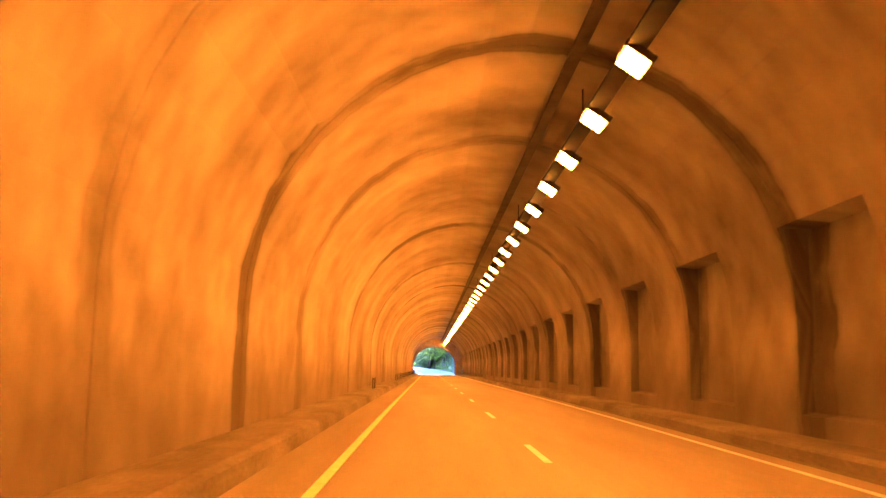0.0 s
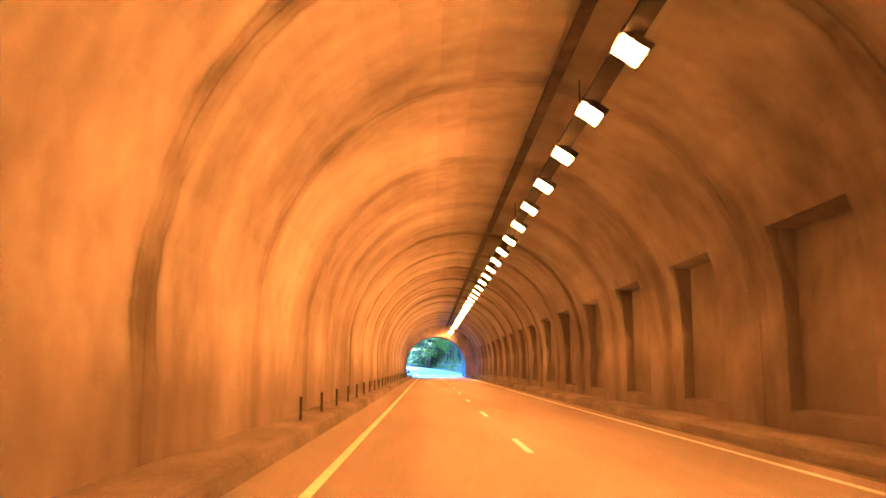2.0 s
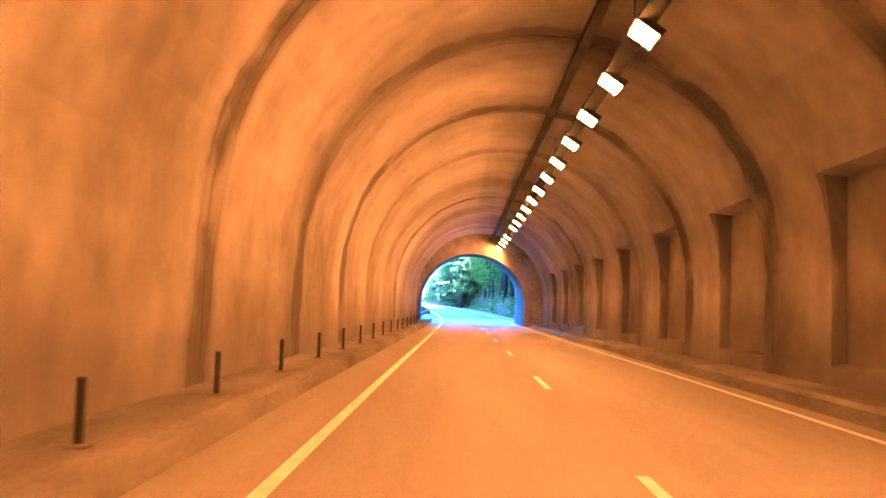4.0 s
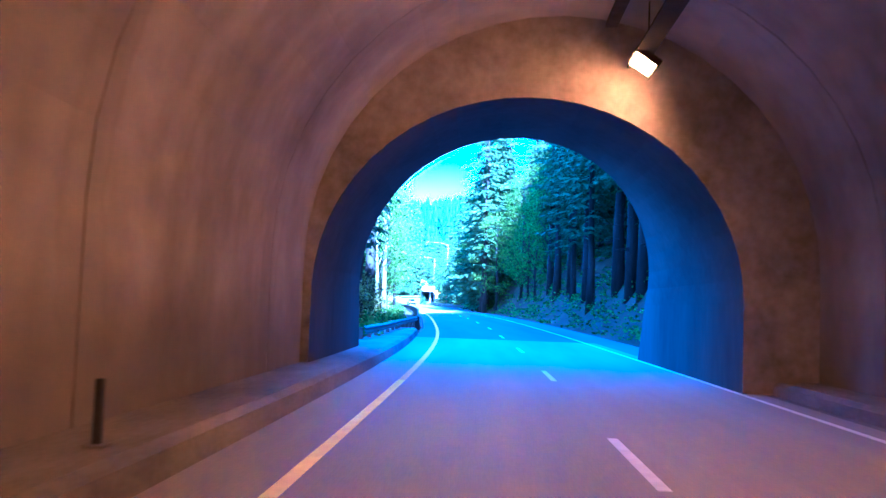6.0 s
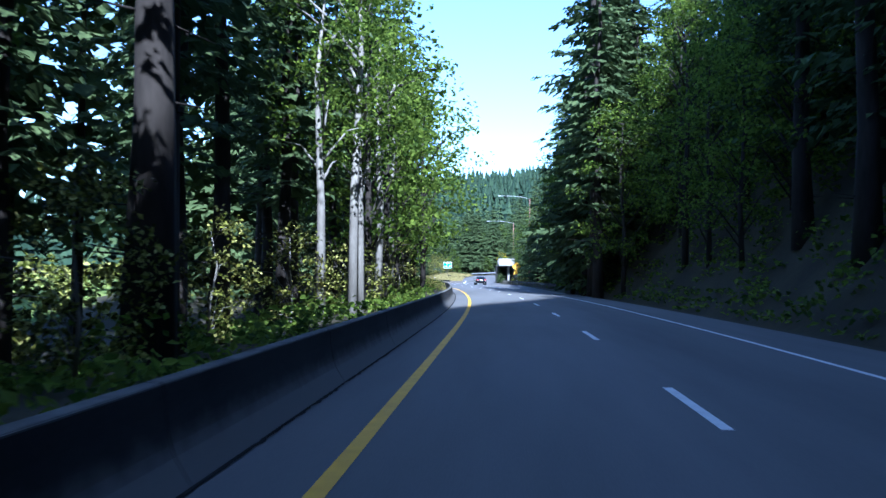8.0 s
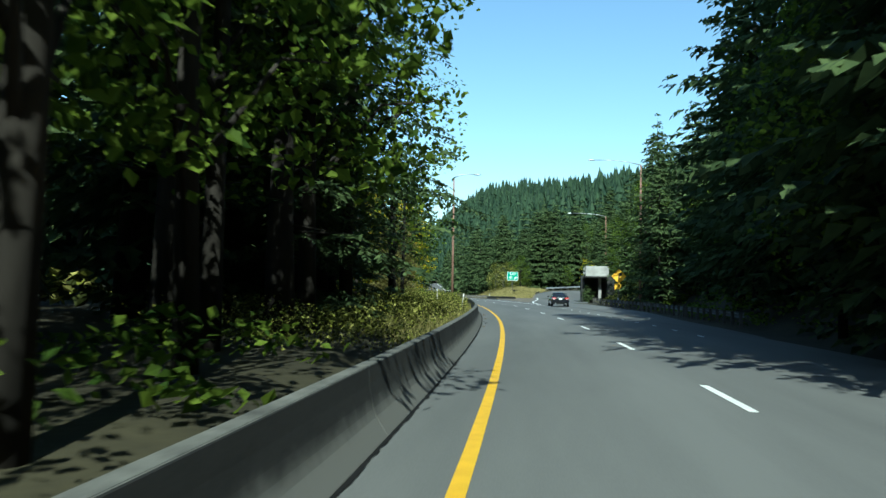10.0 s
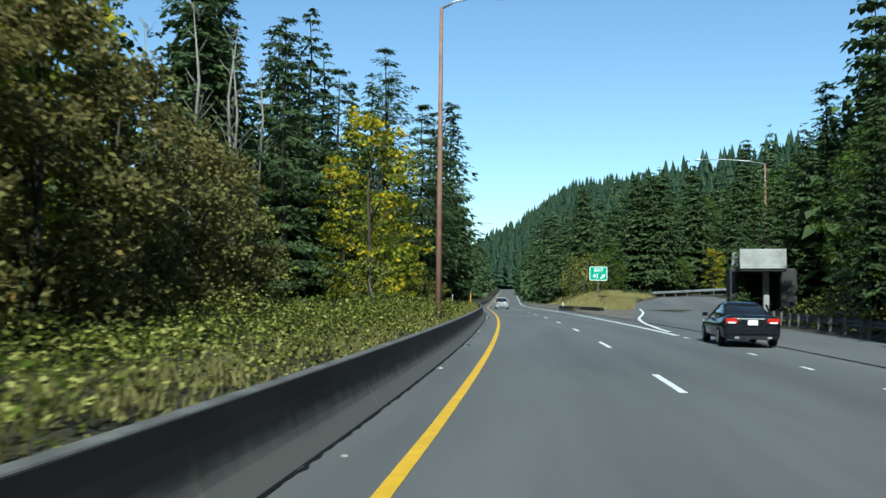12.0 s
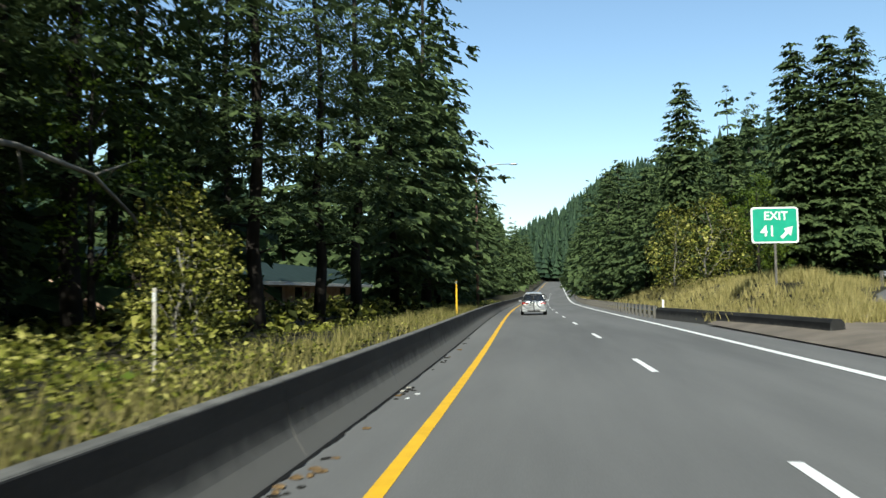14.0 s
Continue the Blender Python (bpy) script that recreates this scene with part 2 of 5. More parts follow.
CRACK = mat("open_joint", (0.0015, 0.0015, 0.0015), (0.006, 0.005, 0.005), 0.95, 2, 20, 0.5, 0.01)
DIRT = mat("dark_dirt", (0.004, 0.004, 0.003), (0.02, 0.017, 0.014), 0.95, 2, 20, 0.5, 0.01)
WOOD_POST = mat("grey_wood_post", (0.06, 0.055, 0.05), (0.16, 0.15, 0.13), 0.9, 2, 20, 0.3, 0.004)
STEEL = mat("galvanised_steel", (0.33, 0.34, 0.35), (0.52, 0.53, 0.54), 0.45, 2, 20, 0.05, 0.002, metal=0.7)
DULL_STEEL = mat("dull_rail_steel", (0.06, 0.06, 0.06), (0.14, 0.14, 0.14), 0.6, 1.5, 14, 0.1, 0.002, metal=0.3)
RUST = mat("weathered_steel", (0.18, 0.095, 0.07), (0.32, 0.18, 0.13), 0.75, 1.5, 14, 0.15, 0.003, metal=0.2)
SOOTY_STEEL = mat("sooty_steel", (0.004, 0.004, 0.004), (0.012, 0.011, 0.01), 0.95, 3, 20, 0.1, 0.002)
DARK_METAL = mat("dark_metal", (0.02, 0.02, 0.02), (0.05, 0.05, 0.05), 0.5, 3, 20, 0.05, 0.002, metal=0.4)
SOIL = mat("forest_floor", (0.018, 0.016, 0.01), (0.055, 0.048, 0.026), 0.95, 0.25, 6, 0.6, 0.06)
MEADOW = mat("meadow_grass", (0.1, 0.15, 0.03), (0.28, 0.32, 0.07), 0.95, 0.2, 8, 0.6, 0.08)
GRASS_OLIVE = leafy("olive_grass", (0.1, 0.1, 0.03), (0.3, 0.26, 0.1), None, 0.3)
GRASS_DRY = leafy("dry_grass", (0.2, 0.18, 0.06), (0.45, 0.38, 0.16), None, 0.3)
BRUSH = leafy("brush_leaves", (0.03, 0.036, 0.009), (0.2, 0.21, 0.032), (0.46, 0.43, 0.13), 0.35)
for e, where in zip(next(n for n in BRUSH.node_tree.nodes if n.bl_idname == "ShaderNodeValToRGB").color_ramp.elements, (0.36, 0.62, 0.8)):
    e.position = where
NEEDLES = leafy("fir_needles", (0.019, 0.034, 0.015), (0.118, 0.16, 0.06), None, 0.3, 0.35)
FIR_FAR = leafy("far_fir_needles", (0.016, 0.032, 0.02), (0.045, 0.075, 0.038), None, 0.1)
MAPLE = leafy("maple_leaves", (0.06, 0.095, 0.014), (0.3, 0.32, 0.03), (0.78, 0.52, 0.02), 0.45, 0.32)
for e, where in zip(next(n for n in MAPLE.node_tree.nodes if n.bl_idname == "ShaderNodeValToRGB").color_ramp.elements, (0.3, 0.55, 0.72)):
    e.position = where
OLIVE = leafy("olive_leaves", (0.07, 0.066, 0.022), (0.27, 0.24, 0.08), (0.34, 0.22, 0.06), 0.45)
GREENLEAF = leafy("green_leaves", (0.03, 0.06, 0.01), (0.2, 0.27, 0.035), None, 0.55)
BARK = mat("bark", (0.014, 0.012, 0.01), (0.05, 0.042, 0.035), 0.95, 1.0, 9, 0.6, 0.03, stretch=(1, 1, 0.25))
TWIG = mat("brown_bark", (0.03, 0.026, 0.02), (0.1, 0.088, 0.07), 0.9, 1.0, 9, 0.4, 0.02, stretch=(1, 1, 0.3))
PALE_BARK = mat("pale_bark", (0.12, 0.11, 0.09), (0.3, 0.28, 0.24), 0.9, 1.0, 9, 0.4, 0.02, stretch=(1, 1, 0.3))
SODIUM = glow("sodium_lamp", (1.0, 0.22, 0.004), 7.4)

# ---- mesh helpers ----


def mesh_object(name, verts, faces, material, along=None, smooth=False, mats=None, face_mats=None):
    me = bpy.data.meshes.new(name)
    me.from_pydata([tuple(v) for v in verts], [], faces)
    for m in (mats or [material]):
        me.materials.append(m)
    if face_mats is not None:
        me.polygons.foreach_set("material_index", face_mats)
    if along is not None:
        me.attributes.new("along", "FLOAT_VECTOR", "POINT").data.foreach_set("vector", np.asarray(along, dtype=np.float32).ravel())
    if smooth:
        me.polygons.foreach_set("use_smooth", [True] * len(me.polygons))
    me.update()
    return new(name, me)


def child(ob, parent):
    ob.parent = parent
    return ob


def ribbon(name, s0, s1, profile, material, ds=4.0, closed=False, smooth=False, caps=True, shift=None):
    """Sweeps a (d, z) profile along the road. shift: a function of s that moves it sideways."""
    n = max(2, int(math.ceil((s1 - s0) / ds)) + 1)
    ss = np.linspace(s0, s1, n)
    pr = np.array(profile, float)
    arc = np.concatenate([[0], np.cumsum(np.hypot(*np.diff(pr, axis=0).T))])
    m = len(pr)
    off = np.array([shift(s) if shift else 0.0 for s in ss])
    S = np.repeat(ss, m)
    D = np.tile(pr[:, 0], n) + np.repeat(off, m)
    Z = np.tile(pr[:, 1], n)
    V = at_many(S, D, Z)
    along = np.stack([S, np.tile(arc, n), 0 * S], -1)
    faces = []
    for i in range(n - 1):
        for j in range(m if closed else m - 1):
            a, b = i * m + j, i * m + (j + 1) % m
            faces.append((a, b, b + m, a + m))
    if closed and caps:
        faces.append(tuple(range(m - 1, -1, -1)))
        faces.append(tuple((n - 1) * m + j for j in range(m)))
    return mesh_object(name, V, faces, material, along, smooth)


def boxes(name, parts, material):
    """Joined bevelled boxes: (centre, size) each."""
    bm = bmesh.new()
    for c, size in parts:
        r = bmesh.ops.create_cube(bm, size=1.0, matrix=Matrix.LocRotScale(c, None, size))
        bmesh.ops.bevel(bm, geom=list({e for v in r["verts"] for e in v.link_edges}), offset=min(size) * 0.12, segments=1, affect="EDGES")
    me = bpy.data.meshes.new(name)
    bm.to_mesh(me)
    bm.free()
    me.materials.append(material)
    return new(name, me)


def tube(name, points, radii, material, sides=10, smooth=True):
    """A tapered tube along points."""
    P = [Vector(p) for p in points]
    verts, faces = [], []
    for i, p in enumerate(P):
        t = (P[min(i + 1, len(P) - 1)] - P[max(i - 1, 0)]).normalized()
        u = t.cross(Vector((0.37, 0.93, 0.11))).normalized()
        w = t.cross(u)
        for k in range(sides):
            a = 2 * math.pi * k / sides
            verts.append(p + (u * math.cos(a) + w * math.sin(a)) * radii[i])
    for i in range(len(P) - 1):
        for k in range(sides):
            a, b = i * sides + k, i * sides + (k + 1) % sides
            faces.append((a, a + sides, b + sides, b))
    faces.append(tuple(range(sides)))
    faces.append(tuple((len(P) - 1) * sides + k for k in range(sides - 1, -1, -1)))
    return mesh_object(name, verts, faces, material, smooth=smooth)


# ---- ground ----
PORTAL, LIT_END = 195.0, 191.0


def smooth01(x):
    x = np.clip(x, 0, 1)
    return x * x * (3 - 2 * x)


RAMP_LEFT = [(322, 7.4), (384, 7.45), (391, 7.8), (399, 8.5), (405.5, 9.3), (413, 10.45), (419, 11.7), (426, 13.2), (432, 14.3), (438, 15.2), (447, 17.4), (453, 21), (457, 29), (459, 42), (460, 56), (461, 78)]
RAMP_PAINT = [(387.5, 7.62), (391, 7.8), (399, 8.5), (405.5, 9.3), (413, 10.45), (419, 11.7), (426, 13.2), (432, 14.3), (438, 15.2)]
RAMP_RIGHT = [(322, 9.7), (340, 10.8), (360, 13.0), (375, 13.6), (390, 14.4), (405, 16.4), (420, 20.4), (432, 26), (439, 33), (443, 42), (444.5, 54), (446, 76)]


def along_line(pts, s):
    return float(np.interp(s, [p[0] for p in pts], [p[1] for p in pts]))


def slope_foot(s):
    """Where the hillside on the right begins."""
    if s < 330:
        return 10.8 + 2.5 * float(smooth01((s - 305) / 25))
    if s < 452:
        return along_line(RAMP_RIGHT, s) + 2.2
    return 95.0 - 79.0 * float(smooth01((s - 460) / 14.0))


def rise(s, d):
    """The ramp climbs away from the road."""
    gentle = 0.35 * min(1.0, max(0.0, (s - 404) / 34.0)) ** 1.4 * float(smooth01((d - 8.8) / 2.5))
    steep = 1.7 * float(smooth01((s - 434) / 26.0) * smooth01((d - 8.8) / 4.5))
    return (gentle + steep) * (1 - 0.75 * float(smooth01((s - 480) / 25))) + 0.05 * max(0.0, d - 24) * float(smooth01((s - 435) / 20))


def mound(s, d):
    """The grassy gore between the road and the ramp."""
    return 1.0 * float(smooth01((s - 440) / 6.0) * smooth01((d - 10.2) / 1.8) * smooth01((along_line(RAMP_LEFT, s) - 1.2 - d) / 2.0) * (1 - smooth01((s - 446) / 8.0)))


def ground_z(s, d):
    """Height of the ground above the road."""
    z = 0.0
    if d < -1.0:
        e = -1.0 - d
        low = -2.2 * float(smooth01((e - 2) / 12)) * (1 - float(smooth01((s - 265) / 50)))
        high = (0.45 * float(smooth01(e / 2.0)) + 0.012 * e) * float(smooth01((s - 265) / 50))
        z = low + high
        z += min(max(0.0, -d - 200) * 0.05, 30)
    else:
        z = rise(s, d) + mound(s, d)
        foot = slope_foot(s)
        if d > foot:
            e = d - foot
            steep = 1.25 + 1.3 * (1 - float(smooth01((s - 208) / 28))) - 0.8 * float(smooth01((s - 295) / 60)) - 0.27 * float(smooth01((s - 440) / 30))
            z += min(e * steep, 7 + 12 * (1 - float(smooth01((s - 208) / 28))) + e * (0.62 - 0.32 * float(smooth01((s - 290) / 50)) - 0.07 * float(smooth01((s - 440) / 40))), 75 + e * 0.05) * float(smooth01(e / 5.0) * 0.4 + 0.6)
        if s > 470 and d > 14:
            z += min(0.5 * (d - 14), 22) * float(smooth01((s - 560) / 150))
    if s > 900:
        z += 46 * float(smooth01((s - 880) / 280) * smooth01((d + 65) / 85)) * (1 - 0.35 * float(smooth01((d - 60) / 130)))
    return z + 0.25 * noise.noise((s * 0.07, d * 0.09, 3.1)) * min(1.0, max(0.0, (abs(d - 4) - 7) / 6))


def over_tunnel(s, d):
    # Hill above the tunnel, out of view, raised until it shades the road.
    return 12.5 + min(1.05 * max(0.0, PORTAL - s), 60) + min(1.7 * max(0.0, d - 9), 90) + 1.2 * noise.noise((s * 0.04, d * 0.05, 7))


D_COLS = [-1200, -700, -400, -240, -160, -110, -80, -60, -45, -35, -27, -21, -16, -12, -9, -7, -5.5, -4.2, -3.2, -2.3, -1.35, 3.6, 9.6, 10.8, 12, 13.5, 15.5,
          18, 21, 24, 28, 33, 39, 46, 54, 64, 76, 90, 110, 140, 180, 240, 320, 420, 560, 760, 1100]


def build_ground():
    s_rows = list(np.arange(-110, PORTAL - 1, 14)) + [PORTAL + 0.1, PORTAL + 0.4] + list(np.arange(199, 560, 4)) + list(np.arange(560, 1290, 30))
    verts, faces = [], []
    m = len(D_COLS)
    for s in s_rows:
        for d in D_COLS:
            if s < PORTAL + 0.2:
                z = over_tunnel(s, d)
            else:
                z = ground_z(s, d) - 0.06
                if -1.4 < d < 12 and s < 950:
                    z = -0.12
            verts.append(at(s, d, z))
    for i in range(len(s_rows) - 1):
        for j in range(m - 1):
            if abs(s_rows[i] - (PORTAL + 0.1)) < 0.01 and -4.3 < D_COLS[j] < 12 and D_COLS[j + 1] < 12.1:
                continue
            a = i * m + j
            faces.append((a, a + 1, a + m + 1, a + m))
    ob = mesh_object("ground", verts, faces, SOIL, smooth=True)
    return tagged(ob, "brown forest floor and hillside beside the road", "ground", kind="structure")


build_ground()


def build_meadow():
    verts, faces = [], []
    rows, cols = list(np.arange(232, 340, 6)), [-190, -150, -120, -95, -75, -58, -44, -32, -22]
    for s in rows:
        for d in cols:
            verts.append(at(s, d, ground_z(s, d) + 0.05 if -190 < d < -22 else ground_z(s, d) - 0.3))
    m = len(cols)
    for i in range(len(rows) - 1):
        for j in range(m - 1):
            faces.append((i * m + j, i * m + j + 1, (i + 1) * m + j + 1, (i + 1) * m + j))
    return tagged(mesh_object("meadow", verts, faces, MEADOW, smooth=True), "sunlit green meadow beyond the roadside woods", "ground", kind="structure")


build_meadow()

# ---- road ----
road = tagged(ribbon("road", -110, 1000, [(-1.15, -0.3), (-1.05, -0.001), (-0.3, 0.0), (3.6, 0.0), (7.6, 0.0), (9.7, -0.02), (9.8, -0.35)], ASPHALT, 4.0),
              "grey worn asphalt road with two lanes", "road", kind="structure")


def loft(name, left, right, material, lift=0.012, n=8, steps=90):
    """A road surface between two lines given by (s, d)."""
    def resample(pts):
        p = np.array(pts, float)
        t = np.concatenate([[0], np.cumsum(np.hypot(*np.diff(p, axis=0).T))])
        u = np.linspace(0, t[-1], steps)
        return np.stack([np.interp(u, t, p[:, 0]), np.interp(u, t, p[:, 1])], -1)
    a, c = resample(left), resample(right)
    verts, along, faces = [], [], []
    for i in range(steps):
        for k in range(n + 1):
            s, d = a[i] + (c[i] - a[i]) * k / n
            verts.append(at(s, d, (rise(s, d) if d > 8.8 else 0.0) + lift))
            along.append((s, d, 0))
    for i in range(steps - 1):
        for k in range(n):
            q = i * (n + 1) + k
            faces.append((q, q + 1, q + n + 2, q + n + 1))
    return mesh_object(name, verts, faces, material, along)


def offset_line(pts, w):
    return [(s - w * 0.5, d + w) if d > 20 else (s, d + w) for s, d in pts]


tagged(loft("road_ramp", [(s, max(d - 0.5, 9.35)) for s, d in RAMP_LEFT], RAMP_RIGHT, ASPHALT), "grey asphalt exit ramp curving away from the road", "road", kind="structure")
tagged(ribbon("concrete_pavement", -110, 214.8, [(-1.06, 0.003), (3.6, 0.003), (7.9, 0.003)], CONCRETE_ROAD, 4), "pale worn concrete pavement in the tunnel", "road", kind="structure")

tagged(loft("gore_surface", [(404, 9.3), (425, 9.3), (446, 9.3)], [(404, 9.4), (413, 10.4), (419, 11.6), (426, 13.1), (432, 14.2), (438, 15.1), (446, 17.0)], GORE_DUST, 0.006, 8, 30), "dusty brown gore between the road and the ramp", "ground", kind="structure")

# painted lines
tagged(ribbon("yellow_line", -100, 191, [(-0.08, 0.006), (0.08, 0.006)], LAMPLIT_YELLOW), "solid yellow painted edge line on the concrete", "road marking", kind="structure")
tagged(ribbon("yellow_line", 191, 900, [(-0.08, 0.006), (0.08, 0.006)], YELLOW_PAINT), "solid yellow painted edge line on the asphalt", "road marking", kind="structure")
tagged(ribbon("white_line", -100, 305, [(7.31, 0.006), (7.45, 0.006)], WHITE_PAINT), "solid white painted edge line on the asphalt", "road marking", kind="structure")
tagged(ribbon("white_line", 384, 900, [(7.28, 0.012), (7.52, 0.012)], WHITE_PAINT), "solid white painted edge line past the exit", "road marking", kind="structure")
tagged(loft("white_line", RAMP_PAINT, offset_line(RAMP_PAINT, 0.22), WHITE_PAINT, 0.03, 1), "white painted line along the exit ramp", "road marking", kind="structure")
PERIOD, FIRST = 12.192, -2.76
for k in range(-8, 52):
    s0 = FIRST + k * PERIOD
    d = 3.49 if s0 < 222 else 3.68
    tagged(ribbon("lane_dash", s0, s0 + 3.3, [(d - 0.07, 0.006), (d + 0.07, 0.006)], WHITE_PAINT, 1.1), "white painted lane dash on the asphalt", "road marking",
           "lane dashes", "structure")
for k in range(14):
    s0 = 322 + k * 4.6
    tagged(ribbon("lane_dot", s0, s0 + 0.9, [(7.33, 0.012), (7.45, 0.012)], WHITE_PAINT, 1.1), "short white dash beside the exit lane", "road marking", "exit lane dashes", "structure")

# ---- tunnel ----
MID, RADIUS, SPRING = 3.4, 5.72, 2.62


def arch(r, low=-0.3, n=22):
    pts = [(MID - r, low)]
    for k in range(n + 1):
        a = math.pi * (1 - k / n)
        pts.append((MID + r * math.cos(a), SPRING + r * math.sin(a)))
    pts.append((MID + r, low))
    return pts


tunnel = tagged(new("tunnel"), "concrete-lined road tunnel stained by soot and seepage", "tunnel", kind="structure")
child(ribbon("tunnel_shell", -110, PORTAL, arch(RADIUS + 1.5), JOINT, 12), tunnel)
RING, RING0 = 7.65, 42.66 - 7.65 * 20
NICHE, NICHE0, NICHE_LONG = 7.42, 12.5 - 7.42 * 16, 3.6


def lining_profile(niche):
    inner, outer = arch(RADIUS), arch(RADIUS + 0.9)
    if niche:
        keep = [p for p in inner if not (p[0] > MID and p[1] < 4.6)]
        top = math.sqrt(RADIUS ** 2 - (4.6 - SPRING) ** 2)
        inner = keep + [(MID + top, 4.6), (MID + RADIUS + 0.3, 4.55), (MID + RADIUS + 0.3, 0.75), (MID + RADIUS, 0.7), (MID + RADIUS, -0.3)]
    return inner + outer[::-1]


def niche_edges():
    out = []
    for k in range(40):
        b = NICHE0 + k * NICHE
        if b < LIT_END - 6:
            out.append((b - NICHE_LONG, b))
    return out


NICHES = niche_edges()


def lining_ring(s0, s1):
    cuts = sorted({s0, s1, *[e for n in NICHES for e in n if s0 + 0.02 < e < s1 - 0.02]})
    for a, c in zip(cuts, cuts[1:]):
        inside = any(n[0] - 0.01 <= a and c <= n[1] + 0.01 for n in NICHES)
        child(ribbon("lining_panel", a, c, lining_profile(inside), LINING, 1.95, closed=True), tunnel)


k = 0
while RING0 + k * RING < LIT_END - 1:
    lining_ring(max(RING0 + k * RING + 0.02, -109), min(RING0 + (k + 1) * RING - 0.02, LIT_END)) if RING0 + (k + 1) * RING > -108 else None
    k += 1
child(ribbon("kerb", -110, 219, [(-2.7, -0.2), (-2.7, 0.3), (-1.3, 0.3), (-1.14, 0.24), (-1.06, -0.1)], KERB, 4, closed=True), tunnel)
child(ribbon("kerb", -110, LIT_END, [(8.1, -0.1), (8.14, 0.2), (8.25, 0.28), (9.3, 0.3), (9.3, -0.1)], KERB, 6, closed=True), tunnel)
# Unseen cap added to close the bore behind the start of the drive.
child(mesh_object("tunnel_end", [at(-109, -5, -0.5), at(-109, 12, -0.5), at(-109, 12, 10), at(-109, -5, 10)], [(0, 1, 2, 3)], JOINT), tunnel)
# the portal section, coloured dark as unlit, is narrower than the lined bore, and cut back at the crown
P_MID, P_HALF, P_SPRING, P_UP = 2.67, 4.8, 1.95, 4.5


def portal_arch(grow, low=-0.4, n=26):
    pts = [(P_MID - P_HALF - grow, low)]
    pts += [(P_MID + (P_HALF + grow) * math.cos(math.pi * (1 - k / n)), P_SPRING + (P_UP + grow) * math.sin(math.pi * (1 - k / n))) for k in range(n + 1)]
    return pts + [(P_MID + P_HALF + grow, low)]


def portal_end(d, z):
    """Where the portal section ends: farther out at its feet."""
    up = min(1.0, max(0.0, (z - 0.5) / 6.0))
    foot = 203.0 if d > P_MID else 199.6
    return foot + (195.6 - foot) * up ** 1.3


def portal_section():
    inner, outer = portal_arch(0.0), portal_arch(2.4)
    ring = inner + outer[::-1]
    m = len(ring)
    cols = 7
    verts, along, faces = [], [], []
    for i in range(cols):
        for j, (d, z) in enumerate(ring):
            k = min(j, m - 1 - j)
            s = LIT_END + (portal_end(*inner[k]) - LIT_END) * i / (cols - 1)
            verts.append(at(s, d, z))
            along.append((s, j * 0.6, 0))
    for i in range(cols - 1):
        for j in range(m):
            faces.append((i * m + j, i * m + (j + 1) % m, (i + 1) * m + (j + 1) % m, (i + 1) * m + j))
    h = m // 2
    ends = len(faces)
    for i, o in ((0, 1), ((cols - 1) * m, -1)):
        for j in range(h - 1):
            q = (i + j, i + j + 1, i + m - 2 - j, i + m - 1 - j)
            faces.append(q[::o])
    return mesh_object("portal_section", verts, faces, None, along, mats=[SHADED_CONCRETE, JOINT, FACING], face_mats=[1 if k >= ends + h - 1 else 2 if k >= ends else 0 for k in range(len(faces))])


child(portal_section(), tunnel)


def portal_wall():
    """The headwall above the mouth."""
    bm = bmesh.new()
    inner = portal_arch(1.2)
    rows = []
    for s in (PORTAL - 0.9, PORTAL + 0.1):
        lo, hi = [], []
        for d, z in inner:
            lo.append(bm.verts.new(at(s, d, z)))
            hi.append(bm.verts.new(at(s, P_MID + (d - P_MID) * 2.4, 13.4 if z > 0 else z)))
        rows.append((lo, hi))
    (l0, h0), (l1, h1) = rows
    for i in range(len(inner) - 1):
        bm.faces.new((l0[i], l0[i + 1], h0[i + 1], h0[i]))
        bm.faces.new((l1[i], h1[i], h1[i + 1], l1[i + 1]))
        bm.faces.new((h0[i], h0[i + 1], h1[i + 1], h1[i]))
    me = bpy.data.meshes.new("portal_wall")
    bm.to_mesh(me)
    bm.free()
    me.materials.append(KERB)
    return new("portal_wall", me)


child(portal_wall(), tunnel)


def walkway_post():
    post = tagged(new("walkway_post"), "short dark steel post on the tunnel walkway", "post", "walkway posts")
    child(boxes("stem", [((0, 0, 0.3), (0.07, 0.07, 0.6))], DARK_METAL), post)
    child(boxes("base_plate", [((0, 0, 0.015), (0.2, 0.2, 0.03))], KERB), post)
    return post


wp = walkway_post()
for k, at_s in enumerate([42.3, 44.0] + [75.4 + 4.16 * n for n in range(26)]):
    m = stand(at_s, -1.62, 0.3)
    if k == 0:
        wp.matrix_basis = m
    else:
        copy_thing(wp, m)


